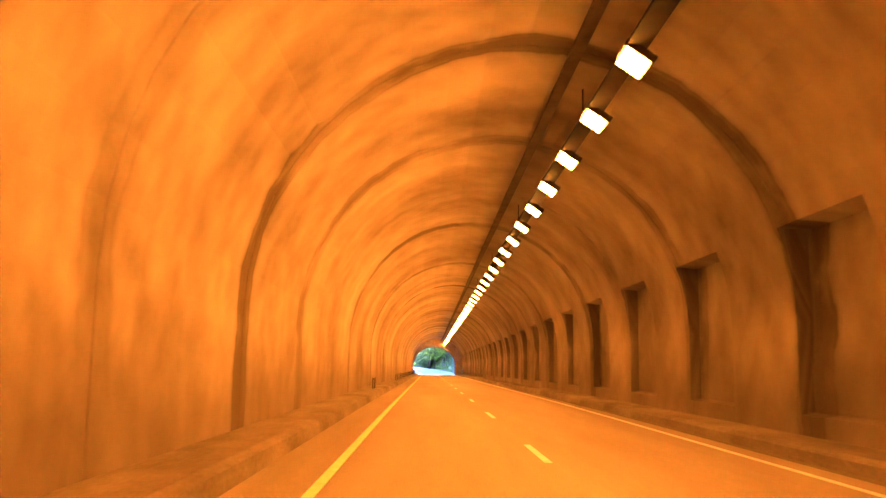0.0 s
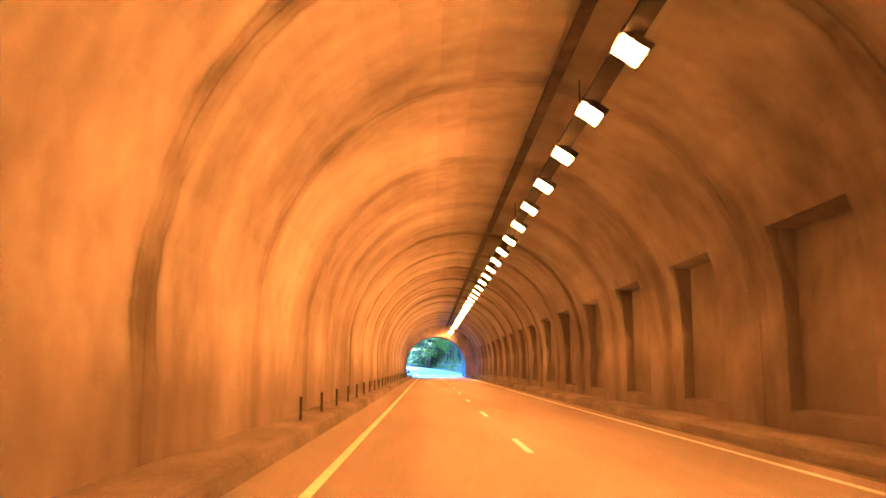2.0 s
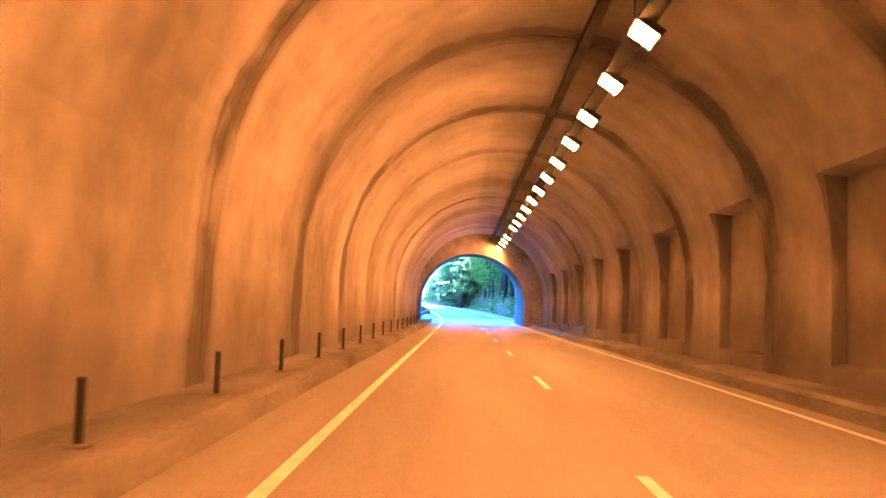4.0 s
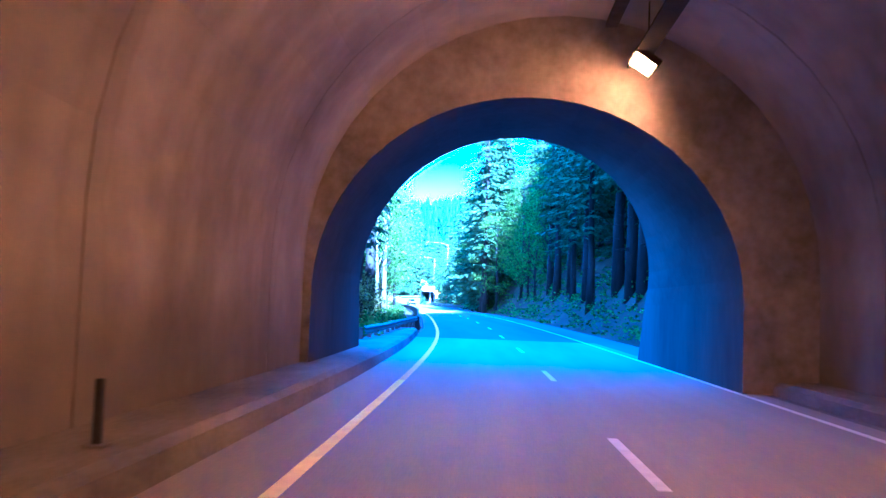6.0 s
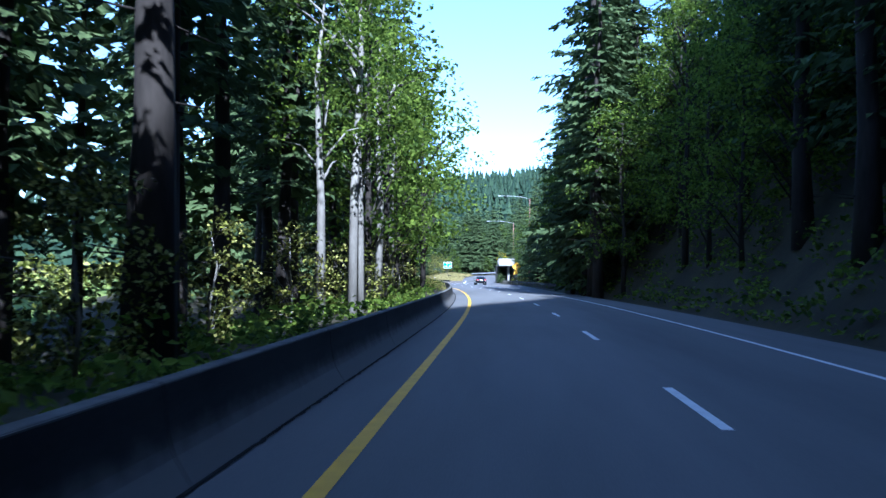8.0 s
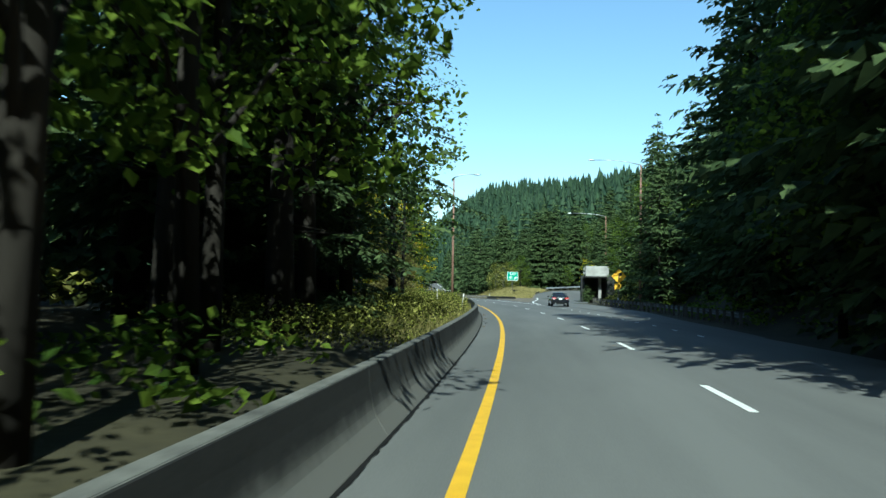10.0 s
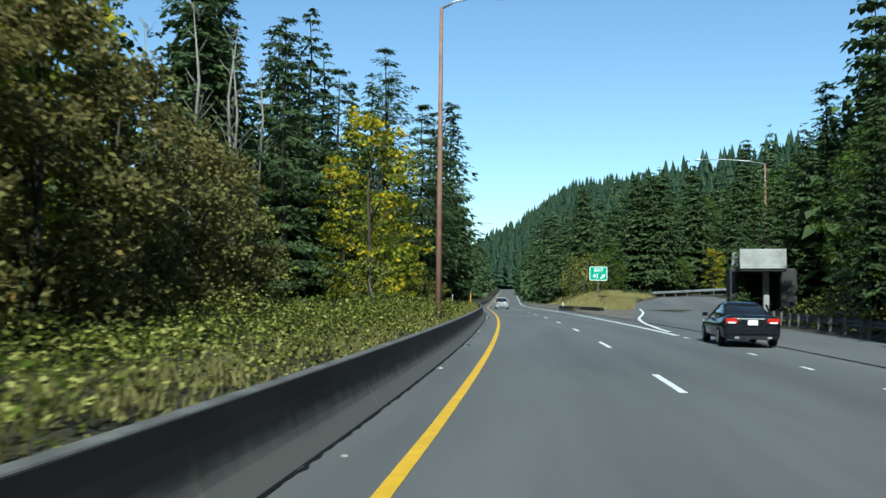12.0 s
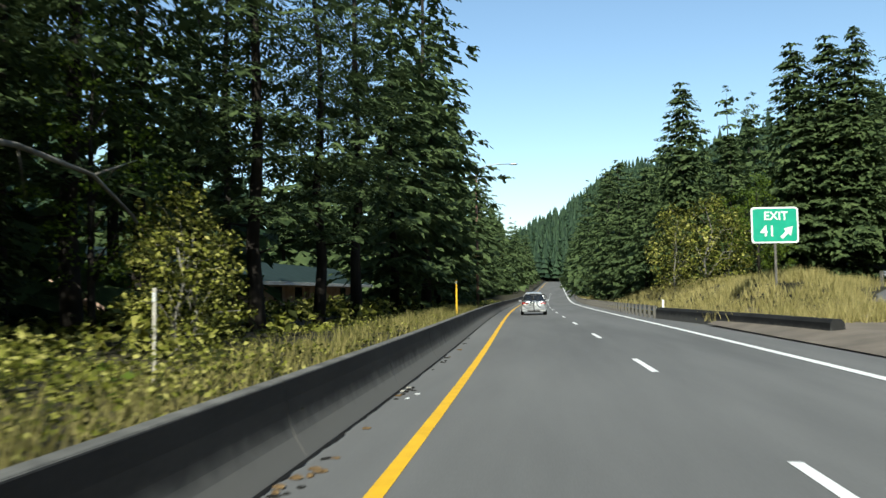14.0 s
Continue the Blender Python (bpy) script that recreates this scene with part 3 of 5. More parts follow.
def tunnel_lamp():
    lamp = tagged(new("tunnel_lamp"), "boxy sodium tunnel lamp glowing orange under the ceiling", "lamp", "tunnel lamps")
    tilt = Matrix.Translation((0, 0, 0.05)) @ pose(0, 0, 0, 0, 34, 0)
    body = boxes("housing", [((0, 0, 0.12), (0.62, 0.8, 0.1)), ((0.29, 0, 0.015), (0.03, 0.8, 0.21)), ((-0.29, 0, 0.05), (0.03, 0.8, 0.12)), ((0, -0.385, 0.06), (0.56, 0.03, 0.1)), ((0, 0.385, 0.06), (0.56, 0.03, 0.1))], DARK_METAL)
    body.data.transform(tilt)
    child(body, lamp)
    child(boxes("bracket", [((0, 0, 0.2), (0.08, 0.4, 0.16))], SOOTY_STEEL), lamp)
    bm = bmesh.new()
    bmesh.ops.create_cube(bm, size=1.0, matrix=tilt @ Matrix.LocRotScale((0, 0, 0.01), None, (0.5, 0.7, 0.11)))
    me = bpy.data.meshes.new("lens")
    bm.to_mesh(me)
    bm.free()
    me.materials.append(SODIUM)
    child(new("lens", me), lamp)
    return lamp


lamp = tunnel_lamp()
LAMP_D, LAMP_Z, LAMP_GAP = 4.97, 6.93, 3.66
k = 0
for n in range(64):
    s = 23.9 - LAMP_GAP * 14 + n * LAMP_GAP
    if n == 59:
        s = 190.0
    if s > 190.5 or n in (55,):
        continue
    m = stand(s, LAMP_D, LAMP_Z)
    if k == 0:
        lamp.matrix_basis = m
    else:
        copy_thing(lamp, m)
    k += 1
child(ribbon("cable_tray", -100, 191, [(4.3, 8.1), (4.3, 8.2), (4.56, 8.2), (4.56, 8.1)], JOINT, 12, closed=True), tunnel)
# the sooty steel trough that carries the lamps, on hangers from the crown
child(ribbon("lamp_trough", -100, 190.9, [(LAMP_D - 0.2, LAMP_Z + 0.22), (LAMP_D - 0.16, LAMP_Z + 0.34), (LAMP_D + 0.16, LAMP_Z + 0.34), (LAMP_D + 0.2, LAMP_Z + 0.22)], SOOTY_STEEL, 12, closed=True), tunnel)
for n in range(20):
    child(boxes("hanger", [((0, 0, 0.76), (0.03, 0.03, 0.86))], SOOTY_STEEL), tunnel).matrix_basis = stand(-88 + 14.6 * n, LAMP_D, LAMP_Z)

# ---- barrier and rails ----
def barrier(name, s0, s1, shift=None, flip=1, label="long dark-stained concrete road barrier with a bleached top"):
    base = tagged(new(name), label, "barrier", kind="structure")
    f = flip
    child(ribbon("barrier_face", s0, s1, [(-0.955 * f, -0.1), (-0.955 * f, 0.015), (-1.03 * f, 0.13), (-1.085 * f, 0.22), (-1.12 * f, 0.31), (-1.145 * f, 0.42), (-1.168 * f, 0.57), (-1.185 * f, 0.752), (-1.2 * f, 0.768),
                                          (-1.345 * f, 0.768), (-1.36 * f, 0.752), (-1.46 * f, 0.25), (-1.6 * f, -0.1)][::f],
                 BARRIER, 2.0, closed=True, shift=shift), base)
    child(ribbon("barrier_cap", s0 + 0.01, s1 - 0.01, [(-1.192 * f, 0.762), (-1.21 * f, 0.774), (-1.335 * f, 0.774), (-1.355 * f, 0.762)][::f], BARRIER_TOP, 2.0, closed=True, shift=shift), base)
    return base


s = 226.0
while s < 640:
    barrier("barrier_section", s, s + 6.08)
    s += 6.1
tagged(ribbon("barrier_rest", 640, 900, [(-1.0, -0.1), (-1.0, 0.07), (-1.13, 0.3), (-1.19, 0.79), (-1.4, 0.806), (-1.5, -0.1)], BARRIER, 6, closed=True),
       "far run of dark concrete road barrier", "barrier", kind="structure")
# the dirty crack where the barrier meets the shoulder
tagged(ribbon("road_gap", 226, 520, [(-0.965, 0.012), (-0.905, 0.012)], CRACK, 0.1, shift=lambda s: 0.03 * noise.noise((s * 0.9, 0, 0)) + 0.045 * noise.noise((s * 3.7, 3, 0))), "dark dirt-filled joint along the barrier", "joint", kind="structure")


def guard_rail(pts, label, post_gap=1.9, high=0.72, metal=None):
    """A W-beam rail on posts along (s, d, z) points."""
    rail = tagged(new("guard_rail"), label, "guard rail")
    P = np.array(pts, float)
    t = np.concatenate([[0], np.cumsum(np.hypot(np.diff(P[:, 0]), np.diff(P[:, 1])))])
    n = max(3, int(t[-1] / 1.0) + 1)
    u = np.linspace(0, t[-1], n)
    ss, dd, zz = (np.interp(u, t, P[:, i]) for i in range(3))
    W = at_many(ss, dd, zz)
    tang = np.gradient(W, axis=0)
    tang[:, 2] = 0
    tang /= np.linalg.norm(tang, axis=1)[:, None]
    side = np.stack([tang[:, 1], -tang[:, 0], 0 * tang[:, 0]], -1)
    prof = [(0.0, 0.155), (0.05, 0.12), (0.085, 0.09), (0.085, 0.055), (0.03, 0.02), (0.03, -0.02), (0.085, -0.055), (0.085, -0.09), (0.05, -0.12), (0.0, -0.155)]
    prof = prof + [(x - 0.012, z) for x, z in prof[::-1]]
    m = len(prof)
    verts = [W[i] + side[i] * x + np.array((0, 0, high - 0.155 + z)) for i in range(n) for x, z in prof]
    faces = [(i * m + j, i * m + (j + 1) % m, (i + 1) * m + (j + 1) % m, (i + 1) * m + j) for i in range(n - 1) for j in range(m)]
    faces += [tuple(range(m - 1, -1, -1)), tuple((n - 1) * m + j for j in range(m))]
    child(mesh_object("beam", verts, faces, metal or STEEL), rail)
    for q in np.arange(0.4, t[-1], post_gap):
        i = int(round(q / t[-1] * (n - 1)))
        p = W[i] - side[i] * 0.1
        a = math.atan2(tang[i][1], tang[i][0])
        o = child(boxes("post", [((0, 0, 0.2), (0.12, 0.16, 1.05))], WOOD_POST), rail)
        o.matrix_basis = Matrix.Translation(p) @ Euler((0, 0, a)).to_matrix().to_4x4()
    return rail


guard_rail([(204, -2.55, 0.02), (210, -2.3, 0), (218, -1.95, 0), (224, -1.5, 0), (226.5, -1.3, 0)], "dull dark steel guard rail on posts past the portal", high=0.78, metal=DULL_STEEL)
guard_rail([(333, 12.0, 0), (345, 13.0, 0), (360, 14.2, 0), (375, 15.0, 0), (390, 15.8, 0), (402, 17.0, 0.1)], "dull steel guard rail beside the exit lane", metal=DULL_STEEL)
guard_rail([(s, d, rise(s, d)) for s, d in ((424, 22.6), (431.5, 26.6), (438.4, 33), (442.4, 42), (444, 54))], "bright steel guard rail on the ramp's inside")
guard_rail([(s, d, rise(s, d)) for s, d in ((452.5, 19.6), (456.4, 25.5), (458.6, 32), (460, 43), (461, 56), (462, 76))], "bright steel guard rail along the outside of the ramp")
guard_rail([(457, 8.75, 0), (480, 8.75, 0), (510, 8.75, 0), (540, 8.75, 0), (580, 8.75, 0)], "steel guard rail beside the road past the exit")
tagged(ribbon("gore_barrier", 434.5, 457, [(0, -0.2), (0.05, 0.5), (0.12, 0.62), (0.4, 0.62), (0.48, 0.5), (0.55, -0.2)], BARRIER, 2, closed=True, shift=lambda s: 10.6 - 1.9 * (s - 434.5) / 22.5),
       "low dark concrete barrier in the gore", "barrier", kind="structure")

# ---- trees ----
rng = random.Random(4)


def spray(verts, faces, base, out, side, up, length, width, r, n=3):
    """A flat feathery spray of needles: a fan of narrow triangles."""
    for k in range(n):
        f = k / n
        p = base + out * length * f
        w = width * 1.35 * (1 - 0.75 * f) * r.uniform(0.75, 1.25)
        tip = p + out * length * 0.42 - up * length * r.uniform(0.05, 0.2)
        a = r.uniform(-0.5, 0.5)
        sd = side * math.cos(a) + up * math.sin(a)
        i = len(verts)
        verts.extend([p, p + sd * w + out * length * 0.2, tip, p - sd * w + out * length * 0.2])
        faces.append((i, i + 1, i + 2, i + 3))


def feather(verts, faces, base, out, side, up, length, r):
    """A drooping twig with short needled shoots to both sides of it."""
    n = max(5, int(length / 0.08))
    for k in range(n):
        f = (k + 0.3) / n
        p = base + out * length * f - up * length * 0.16 * f * f
        sg = 1 if k % 2 else -1
        dr = (out * r.uniform(0.55, 0.9) + side * sg * r.uniform(0.6, 1.0) - up * r.uniform(0.1, 0.45)).normalized()
        w = dr.cross(up + Vector((r.uniform(-1, 1), r.uniform(-1, 1), r.uniform(-1, 1))) * 0.55).normalized() * r.uniform(0.035, 0.06)
        ln = (0.15 + 0.17 * (1 - f)) * r.uniform(0.75, 1.25)
        i = len(verts)
        verts.extend([p, p + dr * ln * 0.45 + w, p + dr * ln, p + dr * ln * 0.45 - w])
        faces.append((i, i + 1, i + 2, i + 3))


def fir_crown(height, bare, reach, seed, levels=26, density=1.0, pointed=1.0, fine=False):
    r = random.Random(seed)
    verts, faces = [], []
    for lv in range(levels):
        f = lv / (levels - 1)
        z = bare + (height - bare) * f ** 0.92
        rad = reach * ((1 - f) ** (0.76 * pointed) + 0.06) * r.uniform(0.75, 1.15)
        if f < 0.12:
            rad *= 0.55 + 3.5 * f
        nb = max(5, int((8.5 - 3.2 * f) * density))
        for b in range(nb):
            if r.random() < (0.2 if fine else 0.1):
                continue
            a = 2 * math.pi * (b + r.uniform(-0.4, 0.4)) / nb + lv * 1.3
            ln = rad * r.uniform(0.6, 1.18)
            droop = r.uniform(0.05, 0.38)
            o = Vector((math.cos(a), math.sin(a), 0))
            sd = Vector((-o.y, o.x, 0))
            zz = z + (r.uniform(-0.14, 0.14) if fine else r.uniform(-0.45, 0.45))
            steps = max(2, int(ln / (0.6 if fine else 0.95)))
            for q in range(steps):
                g = (q + 0.5) / steps
                p = o * ln * g + Vector((0, 0, zz + 0.12 * ln * g - droop * ln * g * g))
                for sg in (-1, 1):
                    dr = (o * 0.75 + sd * sg * r.uniform(0.5, 0.95) - Vector((0, 0, r.uniform(0.1, 0.5)))).normalized()
                    sv = dr.cross(Vector((0, 0, 1))).normalized()
                    u = sv.cross(dr)
                    L = (0.62 + 0.55 * ln * (1 - g) * 0.6) * r.uniform(0.8, 1.3)
                    if fine:
                        feather(verts, faces, p, dr, sv, u, min(L * 0.8, 1.5), r)
                    else:
                        spray(verts, faces, p, dr, sv, u, L, 0.16 * L + 0.05, r, 3)
            p = o * ln * 0.85 + Vector((0, 0, zz + 0.1 * ln - droop * ln * 0.75))
            spray(verts, faces, p, (o - Vector((0, 0, droop))).normalized(), sd, Vector((0, 0, 1)), 0.7, 0.22, r)
    return verts, faces


def fir_tree(height, bare, reach, seed, label, levels=26, density=1.0, radius=None, stubs=True, pointed=1.0, fine=False):
    r = random.Random(seed + 100)
    tree = tagged(new("fir_tree"), label, "tree", "firs beside the road")
    rad = radius or height * 0.011
    bend = [r.uniform(-0.15, 0.15) for _ in range(8)]
    pts = [(bend[i % 8] * (i > 0), bend[(i + 3) % 8] * (i > 0), height * 0.97 * i / 7 - 0.4 * (i == 0)) for i in range(8)]
    child(tube("trunk", pts, [rad * 1.35 if i == 0 else rad * (1 - 0.93 * i / 7) + 0.015 for i in range(8)], BARK, 9), tree)
    v, f = fir_crown(height, bare, reach, seed, levels, density, pointed, fine)
    child(mesh_object("crown", v, f, NEEDLES), tree)
    if stubs and bare > 2:
        for k in range(6):
            a, z = r.uniform(0, 6.3), r.uniform(1.8, bare)
            ln = r.uniform(0.7, 2.2)
            child(tube("limb", [(0, 0, z), (math.cos(a) * ln, math.sin(a) * ln, z + r.uniform(-0.3, 0.2))], [0.04, 0.01], BARK, 4), tree)
    return tree


def leaf_card(verts, faces, p, n, size, r):
    """One broad leaf, folded a little along its midrib."""
    a = n.cross(Vector((r.uniform(-1, 1), r.uniform(-1, 1), r.uniform(-1, 1)))).normalized()
    b = n.cross(a)
    i = len(verts)
    verts.extend([p - a * size * 0.5, p + b * size * 0.36 + n * size * 0.1, p + a * size * 0.55, p - b * size * 0.36 + n * size * 0.1])
    faces.append((i, i + 1, i + 2))
    faces.append((i, i + 2, i + 3))


def broad_tree(height, spread, seed, leaves, trunk_mat, label, low=0.25, clumps=46, per=46, size=0.34, flat=0.55):
    r = random.Random(seed)
    tree = tagged(new("maple_tree"), label, "tree", "broadleaf trees beside the road")
    rad = height * 0.0105
    child(tube("trunk", [(0, 0, -0.3), (r.uniform(-.2, .2), 0.1, height * 0.3), (r.uniform(-.4, .4), r.uniform(-.4, .4), height * 0.62), (0.1, 0, height * 0.9)],
               [rad * 1.3, rad, rad * 0.6, 0.02], trunk_mat, 8), tree)
    verts, faces = [], []
    for c in range(clumps):
        f = low + (1 - low) * (c + 0.5) / clumps
        z = height * f
        t = (f - low) / (1 - low)
        rr = spread * (math.sin(math.pi * (0.16 + 0.8 * t)) ** 0.7) * math.sqrt(r.uniform(0.15, 1))
        a = r.uniform(0, 2 * math.pi)
        cen = Vector((math.cos(a) * rr, math.sin(a) * rr, z))
        if c % 3 == 0:
            child(tube("limb", [(0, 0, max(0.5, z - rr * 0.8)), tuple(cen * 0.55 + Vector((0, 0, z * 0.42))), tuple(cen)], [rad * 0.4, rad * 0.22, 0.015], trunk_mat, 5), tree)
        cr = r.uniform(0.55, 1.15) * spread * 0.33
        for q in range(per):
            v = Vector((r.gauss(0, 1), r.gauss(0, 1), r.gauss(0, flat)))
            v *= min(1.0, 1.7 / max(v.length, 0.01))
            p = cen + v * cr * 0.55
            n = Vector((r.uniform(-1, 1), r.uniform(-1, 1), r.uniform(0.2, 1))).normalized()
            leaf_card(verts, faces, p, n, size * r.uniform(0.7, 1.4), r)
    child(mesh_object("crown", verts, faces, leaves), tree)
    return tree


def bare_tree(height, seed, label):
    r = random.Random(seed)
    tree = tagged(new("bare_tree"), label, "tree", "bare trees beside the road")
    child(tube("trunk", [(0, 0, -0.3), (0.15, 0.1, height * 0.4), (-0.1, 0.2, height * 0.75), (0.2, 0, height)], [0.12, 0.09, 0.06, 0.012], PALE_BARK, 7), tree)
    for k in range(26):
        f = r.uniform(0.3, 0.98)
        a, ln = r.uniform(0, 6.3), (1.1 - f) * r.uniform(1.0, 2.6) + 0.4
        p = Vector((0, 0.1, height * f))
        q = p + Vector((math.cos(a) * ln * 0.6, math.sin(a) * ln * 0.6, ln * 0.7))
        child(tube("limb", [p, (p + q) / 2 + Vector((0, 0, -0.06)), q], [0.03, 0.018, 0.006], PALE_BARK, 4), tree)
    return tree


class Kind:
    """A tree built once and then copied."""

    def __init__(self, maker):
        self.maker, self.first, self.used = maker, None, False

    def plant(self, s, d, turn=0.0, scale=1.0, sink=0.1, label=None):
        if self.first is None:
            self.first = self.maker()
        m = stand(s, d, ground_z(s, d) - sink, turn) @ Matrix.Scale(scale, 4)
        if not self.used:
            self.first.matrix_basis = m
            self.used, ob = True, self.first
        else:
            ob = copy_thing(self.first, Matrix.Identity(4))
            ob.matrix_basis = m
        if label:
            tagged(ob, label)
        return ob


TALL = [Kind(lambda k=k: fir_tree(26 + 2.4 * k, 6 + 1.2 * k, 3.6, 10 + k, "tall dark fir with a bare lower trunk", 19, 0.9, 0.3 + 0.04 * k)) for k in range(4)]
FULL = [Kind(lambda k=k: fir_tree(16 + 2.4 * k, 0.5 + 0.4 * k, 4.7 + 0.3 * k, 30 + k, "dense green fir with drooping branches", 27, 0.88, stubs=False)) for k in range(4)]
FINE = [Kind(lambda k=k: fir_tree(18 + 3.0 * k, 3.6 + 1.0 * k, 4.9 + 0.3 * k, 40 + k, "large fir with layered drooping branches", 14 + 2 * k, 1.6, fine=True)) for k in range(2)]
LOW_FINE = [Kind(lambda: fir_tree(20, 0.9, 5.0, 45, "large fir with branches down to the ground", 18, 1.6, stubs=False, fine=True))]
MASSIVE = [Kind(lambda k=k: fir_tree(19 + 1.5 * k, 0.9, 4.9, 48 + k, "broad dark fir with branches down to the ground", 32, 1.25, stubs=False)) for k in range(2)]
MAPLES = [Kind(lambda k=k: broad_tree(12 + 2 * k, 3.4 + 0.4 * k, 50 + k, MAPLE, TWIG, "maple turning yellow in early autumn", 0.1, 54, 62, 0.27, flat=0.34)) for k in range(2)]
OLIVES = [Kind(lambda k=k: broad_tree(8.5 + k, 2.9, 90 + k, OLIVE, TWIG, "olive-brown willow thicket with fine leaves", 0.06, 84, 96, 0.2)) for k in range(2)]
ALDERS = [Kind(lambda k=k: broad_tree(19 + 2 * k, 3.0, 95 + k, GREENLEAF, PALE_BARK, "tall alder with a pale sunlit trunk", 0.42, 40, 50, 0.22)) for k in range(2)]
GREENS = [Kind(lambda k=k: broad_tree(14 + 4 * k, 3.6 + 0.5 * k, 60 + k, GREENLEAF, BARK, "green broadleaf tree in full leaf", 0.2, 56, 50, 0.225)) for k in range(2)]
SHRUBS = [Kind(lambda k=k: broad_tree(4.5 + k, 2.3, 70 + k, BRUSH, PALE_BARK, "olive-green leafy roadside bush", 0.05, 34, 52, 0.17)) for k in range(2)]
BARES = [Kind(lambda k=k: bare_tree(13 + 2 * k, 80 + k, "leafless pale alder with thin twigs")) for k in range(2)]

rng = random.Random(4)


def pick(kinds, s, d, lo=0.85, hi=1.15, **more):
    return rng.choice(kinds).plant(s, d, rng.uniform(0, 360), rng.uniform(lo, hi), **more)


# shaded woods past the portal, on both sides; the rows farther back are joined
BACK = []
for s in np.arange(216, 318, 4.8):
    for d in (-6.5, -10.5, -15) if s < 236 else (-7.5, -13):
        if rng.random() < 0.72:
            pick(TALL, s + rng.uniform(-2, 2), d + rng.uniform(-1.8, 1.8))
for s in (206, 213, 221, 229):
    pick(GREENS, s, -8 + rng.uniform(-1.5, 1.5), 0.8, 1.0)
for s in np.arange(205, 378, 5.6):
    for q in (5.5, 11) if s < 302 else (3.6, 8.5):
        if rng.random() < (0.6 if s < 302 else 0.88):
            ss, dd = s + rng.uniform(-2.5, 2.5), slope_foot(s) + q + rng.uniform(-1.4, 1.4)
            if s > 322:
                pick(FULL, ss, dd + 2, 0.85, 1.1)
            elif s > 302:
                pick(TALL if q < 10 else FULL, ss, dd, 0.95, 1.15)
            else:
                pick(TALL if rng.random() < 0.62 and s < 240 else FULL, ss, dd, 0.75, 1.0)
for s in np.arange(204, 300, 7.5):
    BACK.append((s + rng.uniform(-1.5, 1.5), slope_foot(s) + 15 + rng.uniform(-1.5, 1.5), "T"))
for s in np.arange(326, 380, 4.5):
    for q in (13, 21):
        BACK.append((s + rng.uniform(-1.5, 1.5), slope_foot(s) + q + rng.uniform(-1.5, 1.5), "F"))
for s in np.arange(328, 376, 6):
    pick(GREENS, s, slope_foot(s) + 5.5 + rng.uniform(-0.6, 0.6), 0.8 if s < 338 else 0.55, 1.0 if s < 338 else 0.8)
for s in np.arange(276, 322, 7.5):
    pick(GREENS, s, -4.9 + rng.uniform(-1.2, 0.6), 0.9, 1.25)
for s, d, sc in ((246, -9, 0.85), (265, -5.6, 0.8), (269, -5.0, 0.9), (270.2, -4.8, 0.8), (280, -5.2, 0.85), (291, -5.4, 0.9)):
    pick(ALDERS, s, d, sc * 0.95, sc * 1.05)
for s in np.arange(216, 296, 8):
    pick(GREENS, s, slope_foot(s) + rng.uniform(3, 6), 0.6, 0.95)
for s in np.arange(204, 270, 5.2):
    pick(TALL, s + rng.uniform(-1.2, 1.2), 12.8 + rng.uniform(-0.4, 1.1), 1.2 if s < 238 else 0.8, 1.4 if s < 238 else 0.95)
for s, d, sc in ((297, 9.9, 1.15), (301.5, 10.4, 1.3), (307, 10.8, 1.25)):
    pick(TALL, s, d, sc, sc)
for s in np.arange(268, 300, 5.5):
    for q in (3, 7):
        pick(GREENS, s + rng.uniform(-1.5, 1.5), slope_foot(s) + q + rng.uniform(-1, 1), 0.75, 1.0)
for s in np.arange(322, 352, 6):
    pick(FULL, s, slope_foot(s) + 1.8 + rng.uniform(-0.4, 0.6), 1.05, 1.25)
for s, d, sc in ((304, 14.5, 1.3), (309, 13.8, 1.35), (314, 15, 1.3), (319, 15.2, 1.35), (325, 16, 1.3), (331, 17, 1.3)):
    FULL[int(s) % 4].plant(s, d, s * 47 % 360, sc)
# crowns that reach over the road before the woods open
for s, d, sc in ((303.5, 11.4, 1.2), (310, 11.2, 1.2), (316, 12, 1.1)):
    pick(FULL, s, d, sc * 0.97, sc * 1.03)
for s, d, sc in ((294, 11.2, 1.0), (296, -3.4, 1.2), (302, -4.4, 1.1), (314, 10.6, 1.1), (322, 12.4, 1.0)):
    GREENS[0].plant(s, d, s * 29 % 360, sc)
for s in np.arange(212, 330, 6.5):
    pick(SHRUBS, s, slope_foot(s) + rng.uniform(5.5, 10), 0.6, 1.0)
for s in np.arange(210, 300, 9):
    pick(SHRUBS, s, -5 + rng.uniform(-2, 0.5), 0.6, 0.9)
for s in np.arange(328, 372, 6):
    pick(FULL, s, slope_foot(s) + 4 + rng.uniform(-0.6, 1), 0.55, 0.75)
for s in np.arange(224, 276, 4.5):
    for d in (-20, -27) if s > 240 else (-20,):
        BACK.append((s, d + rng.uniform(-2, 2), "F" if s < 256 else "T"))
for s in list(np.arange(210, 232, 5)) + list(np.arange(296, 320, 5)):
    for d in (-20, -27):
        BACK.append((s + rng.uniform(-2, 2), d + rng.uniform(-2.5, 2.5), "T" if rng.random() < 0.5 else "F"))
for s, d, sc in ((398, 22.5, 0.85), (394, 25.5, 0.9), (391, 21.8, 0.68)):
    FINE[0].plant(s, d, s * 31 % 360, sc)
for s, d, sc in ((374, 16.9, 0.72), (369, 16.4, 0.66), (422, 23.9, 0.62)):
    pick(FULL, s, d, sc, sc)
